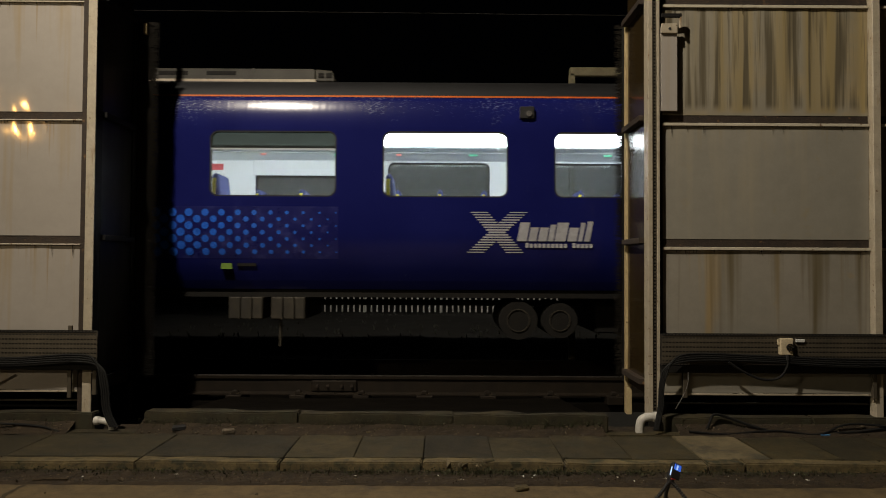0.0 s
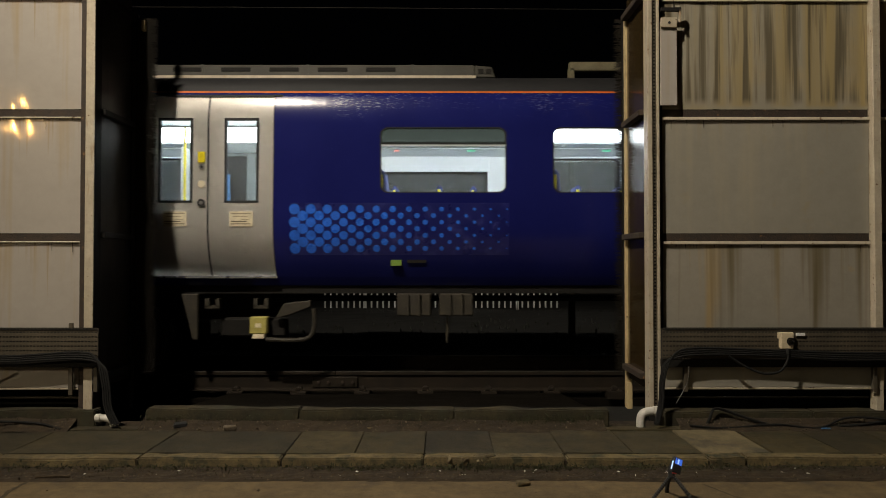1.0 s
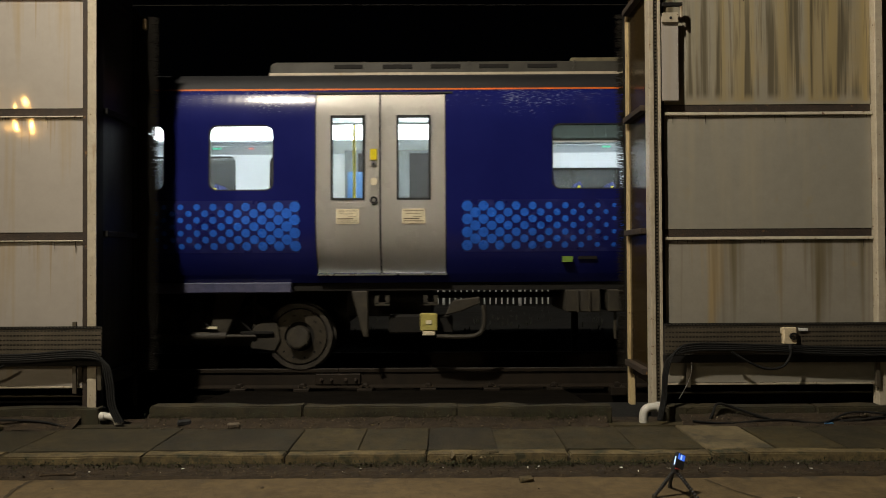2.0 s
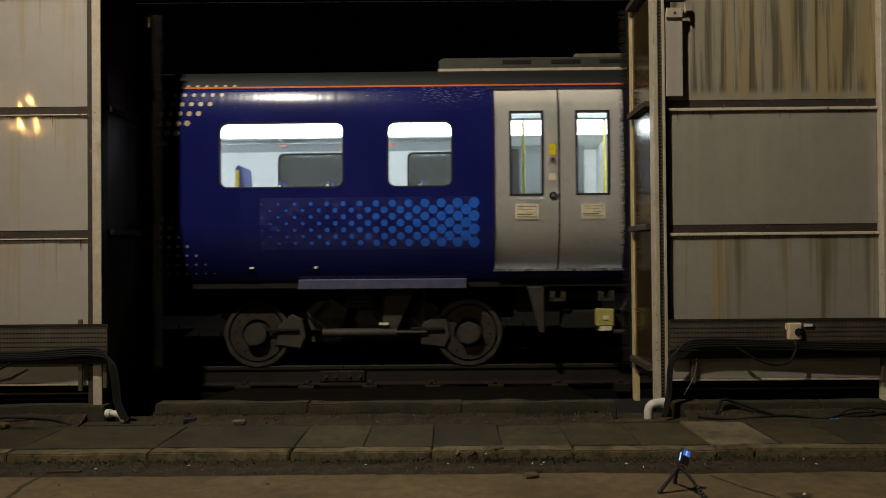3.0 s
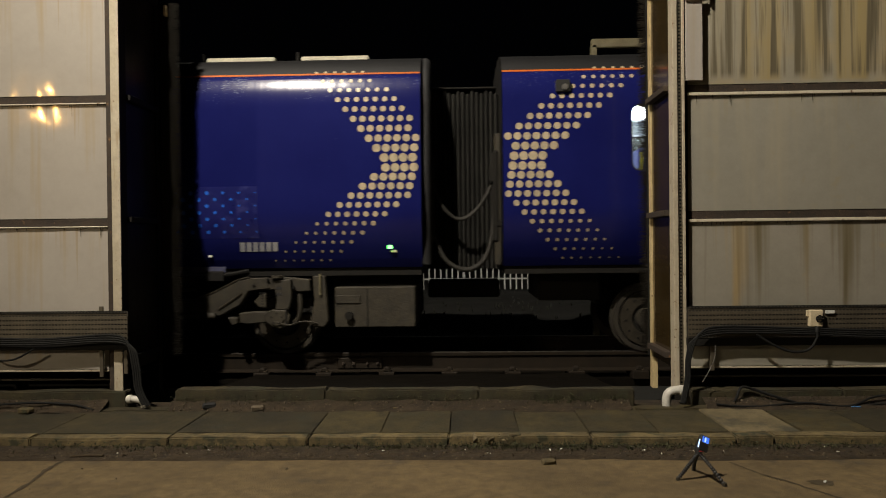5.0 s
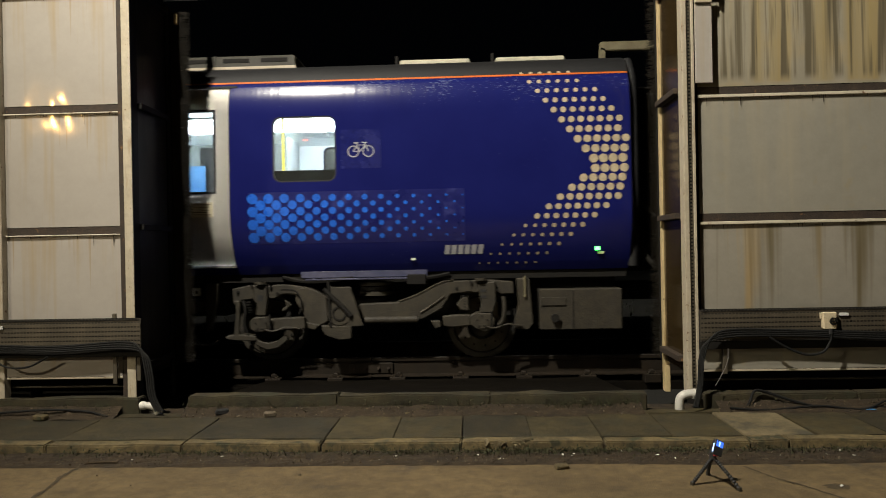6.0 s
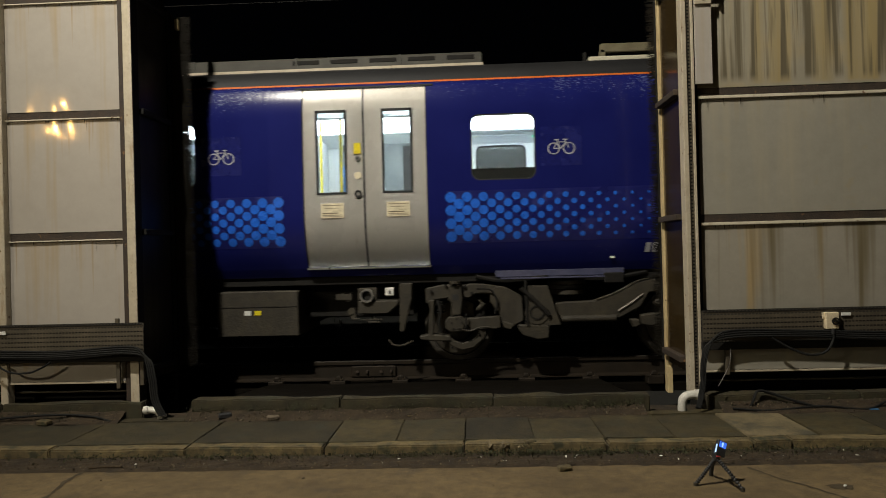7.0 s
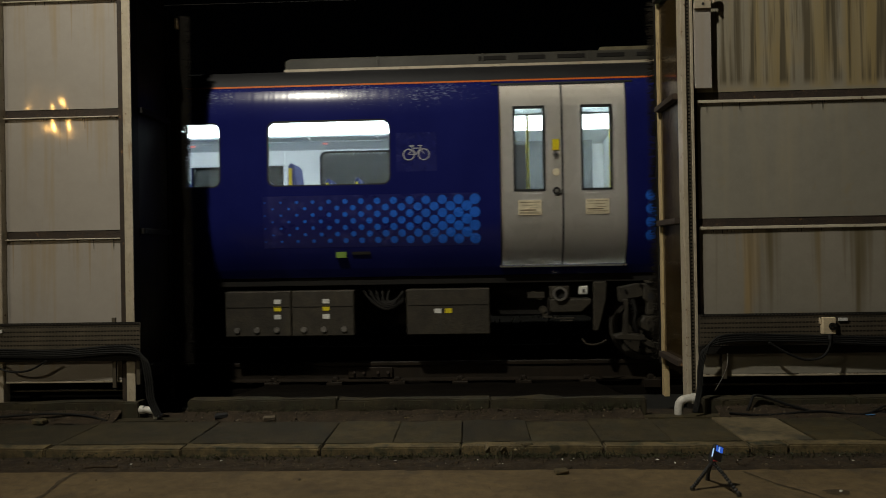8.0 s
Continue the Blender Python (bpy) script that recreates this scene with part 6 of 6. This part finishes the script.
def leaves(name, n, region, size, mat, seed, label, category, upright=.5):
    rnd = random.Random(seed)
    bm = bmesh.new()
    for _ in range(n):
        x, y, z = region(rnd)
        s = rnd.uniform(*size)
        m = Matrix.Translation((x, y, z)) @ Euler((rnd.gauss(0, upright), rnd.gauss(0, upright), rnd.uniform(0, 6.28))).to_matrix().to_4x4()
        vs = [bm.verts.new(m @ Vector(c)) for c in ((-s, 0, 0), (0, -s * .4, s * .15), (s, 0, s * .1), (0, s * .4, s * .15))]
        bm.faces.new(vs)
    return tagged(part(name, bm, mat, kind="stuff"), label, category)


leaves("dead_leaves", 9000, lambda r: (r.uniform(-7, 7), r.uniform(5.6, 5.91), .02 + r.uniform(0, .03)), (.004, .014), LITTER, 11, "brown dead leaves along the kerb", "leaves")
leaves("dead_leaves", 4200, lambda r: (lambda y: (soil_x(r), y, .115 + max(0, y - 6.82) * .5 + r.uniform(0, .02)))(r.uniform(6.78, 7.0)), (.004, .013), LITTER, 12, "brown dead leaves at the back edging", "leaves")
leaves("moss_tufts", 2800, lambda r: (r.choice((-.9, -.2, .5, .8, 1.2, -3.1, -2, 2, 3)) + r.gauss(0, .5), 5.885 - abs(r.gauss(0, .05)), .035 + abs(r.gauss(0, .018))), (.006, .02), MOSS, 13, "moss and grass tufts in the joints", "moss", 1.2)
leaves("paper_scraps", 46, lambda r: (r.uniform(-5, 5), r.uniform(5.62, 5.9), .045), (.006, .018), WHITE_PL, 15, "small pale scraps of litter along the kerb", "litter")
leaves("moss_tufts", 2200, lambda r: (soil_x(r), 6.965 - abs(r.gauss(0, .03)), .19 + r.uniform(-.05, .06)), (.005, .016), MOSS, 16, "moss on the back edging", "moss", 1.2)
bm = bmesh.new()
rnd = random.Random(14)
for cxx, cyy, czz in ((1.2, 6.95, .20), (.9, 6.93, .19), (1.45, 6.97, .22), (-.55, 5.86, .03), (.35, 5.85, .03), (.9, 5.87, .03)):
    for _ in range(45):
        x, y = cxx + rnd.gauss(0, .12), cyy + rnd.gauss(0, .02)
        d = Vector((rnd.gauss(0, .04), rnd.gauss(0, .03), rnd.uniform(.03, .10)))
        bm.faces.new([bm.verts.new(c) for c in ((x - .003, y, czz - .04), (x + .003, y, czz - .04), (x + d.x, y + d.y, czz + d.z))])
tagged(part("grass_tufts", bm, MOSS, kind="stuff"), "sparse grass tufts at the kerbs", "grass")


def brick_bit(name, x, y, z, s, mat, label, turn):
    bm = boxed(-s, s, -s * .6, s * .6, 0, s * .75, s * .18)
    for v in bm.verts:
        v.co += Vector([.12 * s * noise.noise(v.co * 30 + Vector((x, y, k * 9))) for k in range(3)])
    bmesh.ops.transform(bm, matrix=pose(x, y, z, 0, 0, turn), verts=bm.verts)
    return tagged(part(name, bm, mat, at=(x, y, z)), label, "stone")


brick_bit("loose_stone", .655, 5.52, 0, .055, KERB, "broken pale stone lying on the road", 12)
brick_bit("loose_stone", -4.35, 6.80, .11, .07, KERB, "broken pale stone on the paving", -15)
brick_bit("loose_stone", -2.05, 6.86, .11, .06, STONE, "grey stone by the edging", 20)
brick_bit("loose_stone", -.68, 6.88, .11, .035, KERB, "small pale stone by the edging", 40)
brick_bit("loose_stone", .42, 5.95, .09, .05, KERB, "broken lump of kerb concrete", 30)
lt = part("litter_scrap", boxed(3.72, 3.81, 6.84, 6.88, .125, .132, .002), SKY_BLUE)
tagged(lt, "crumpled pale scrap of litter on the soil", "litter")
st = part("stick", tube(bmesh.new(), [(-3.25, 5.66, .02), (-3.12, 5.67, .03), (-2.98, 5.68, .025)], .012, 6, 3), LITTER)
tagged(st, "short dark stick on the road's edge", "stick")


# The west line is a crack, the east one a diagonal dark band.
for pts, w in (([(-3.22, 4.6), (-3.23, 5.1), (-3.29, 5.4), (-3.28, 5.66)], .022), ([(2.55, 4.75), (2.34, 5.1), (2.2, 5.3), (2.06, 5.6)], .02)):
    bm = bmesh.new()
    rw = random.Random(int(w * 1000))
    fine = [(Vector(pts[i]).lerp(Vector(pts[i + 1]), k / 8)) for i in range(len(pts) - 1) for k in range(8)]
    last = None
    for q in fine:
        x, y, hw = q.x + rw.uniform(-.006, .006), q.y, w * rw.uniform(.35, 1)
        z = wob(x, y, .7, .012) + wob(x, y, 4, .003) + .004
        row = [bm.verts.new((x - hw, y, z)), bm.verts.new((x + hw, y, z))]
        if last:
            bm.faces.new((last[0], last[1], row[1], row[0]))
        last = row
    tagged(part("road_crack", bm, ROAD_SEAM), "narrow dark line in the road", "crack", kind="structure")


bm = bmesh.new()
rim = [(2.55 + (.09 + .05 * noise.noise(Vector((k * .6, 3, 0)))) * math.cos(k * math.pi / 9), 5.10 + (.055 + .03 * noise.noise(Vector((k * .7, 9, 0)))) * math.sin(k * math.pi / 9)) for k in range(18)]
bm.faces.new([bm.verts.new((x, y, wob(x, y, .7, .012) + wob(x, y, 4, .003) + .004)) for x, y in rim])
tagged(part("road_stain", bm, ROAD_SEAM), "dark oil stain on the road", "stain", kind="structure")
brick_bit("loose_stone", 2.58, 5.10, 0, .014, WHITE_PL, "tiny pale chip on the road", 40)
brick_bit("loose_stone", -4.62, 6.12, .11, .045, KERB, "pale broken chunk on the paving", 35)
brick_bit("loose_stone", -2.55, 6.90, .13, .065, RUBBER, "dark rubber scrap by the edging", 25)

# ---- small tripod with a phone ----
def ribbed_leg(bm, a, b, c, r=.0155):
    pts = []
    for i in range(15):
        t = i / 14
        pts.append((1 - t) ** 2 * Vector(a) + 2 * t * (1 - t) * Vector(b) + t * t * Vector(c))
    for i in range(14):
        d = pts[i + 1] - pts[i]
        m = Matrix.Translation((pts[i] + pts[i + 1]) / 2) @ d.to_track_quat("Z", "Y").to_matrix().to_4x4()
        bmesh.ops.create_uvsphere(bm, u_segments=12, v_segments=7, radius=r, matrix=m @ Matrix.Diagonal((1.0, 1.0, .72, 1)))
        bmesh.ops.create_cone(bm, cap_ends=True, segments=10, radius1=r * .55, radius2=r * .55, depth=d.length, matrix=m)
    return bm


tri = thing("phone_tripod", (1.70, 5.15, 0), "small black flexible tripod holding a lit phone", "tripod")
hub = (1.705, 5.17, .195)
for foot, mid in (((1.545, 5.14, .012), (1.63, 5.15, .11)), ((1.835, 5.02, .012), (1.76, 5.10, .13)), ((1.73, 5.36, .012), (1.71, 5.28, .12))):
    lg = part("leg", ribbed_leg(bmesh.new(), hub, mid, foot), RUBBER_LEG, tri, smooth=True)
    part("foot", cyl(bmesh.new(), (foot[0], foot[1], .012), "z", .016, .024, 12), UNDER, lg)
part("hub", cyl(bmesh.new(), (1.705, 5.17, .205), "z", .024, .05, 16), RUBBER_LEG, tri)
part("collar", cyl(bmesh.new(), (1.722, 5.160, .212), "z", .026, .008, 16), RED, tri, "red collar")
part("clamp", boxed(-.016, .016, -.02, .02, -.06, .06, .004, pose(1.715, 5.175, .262, 0, 22, 0)), RUBBER_LEG, tri)
tilt = pose(1.738, 5.15, .264, -16, 26, 14)
ph = part("phone", boxed(-.040, .040, -.005, .005, -.055, .058, .004, tilt), RUBBER_LEG, tri, "black phone with lit screen")
part("screen", boxed(-.026, .032, -.0075, -.0055, .008, .050, 0, tilt), SCREEN, ph, "blue lit screen")
part("screen_bar", boxed(-.006, .006, -.0085, -.0078, .012, .044, 0, tilt), SCREEN_WHITE, ph)
# Glowing strip paints a bright reflection along the phone's edge.
part("screen_edge", boxed(-.044, -.0405, -.006, .004, -.04, .02, 0, tilt), SCREEN_WHITE, ph, "glowing strip painted as a bright reflection on the phone's edge")

# ---- yard enclosure behind the camera ----
bm = boxed(-30, 30, -14.4, -14.0, 0, 7)
tagged(part("wall_south", bm, KERB_BACK), "plain dark shed wall closing the yard", "wall", kind="structure")


def motions():
    times = [k / 10 for k in range(81)]
    for coach in (coach_a, coach_b):
        at = ORG[coach]
        walk(coach, [(t, pose(at.x + run(t), at.y, at.z)) for t in times])
    for axle, coach, u in spins:
        rel = ORG[axle] - ORG[coach]
        walk(axle, [(t, pose(rel.x, rel.y, rel.z, 0, math.degrees(run(t) / .42), 0)) for t in times])


motions()
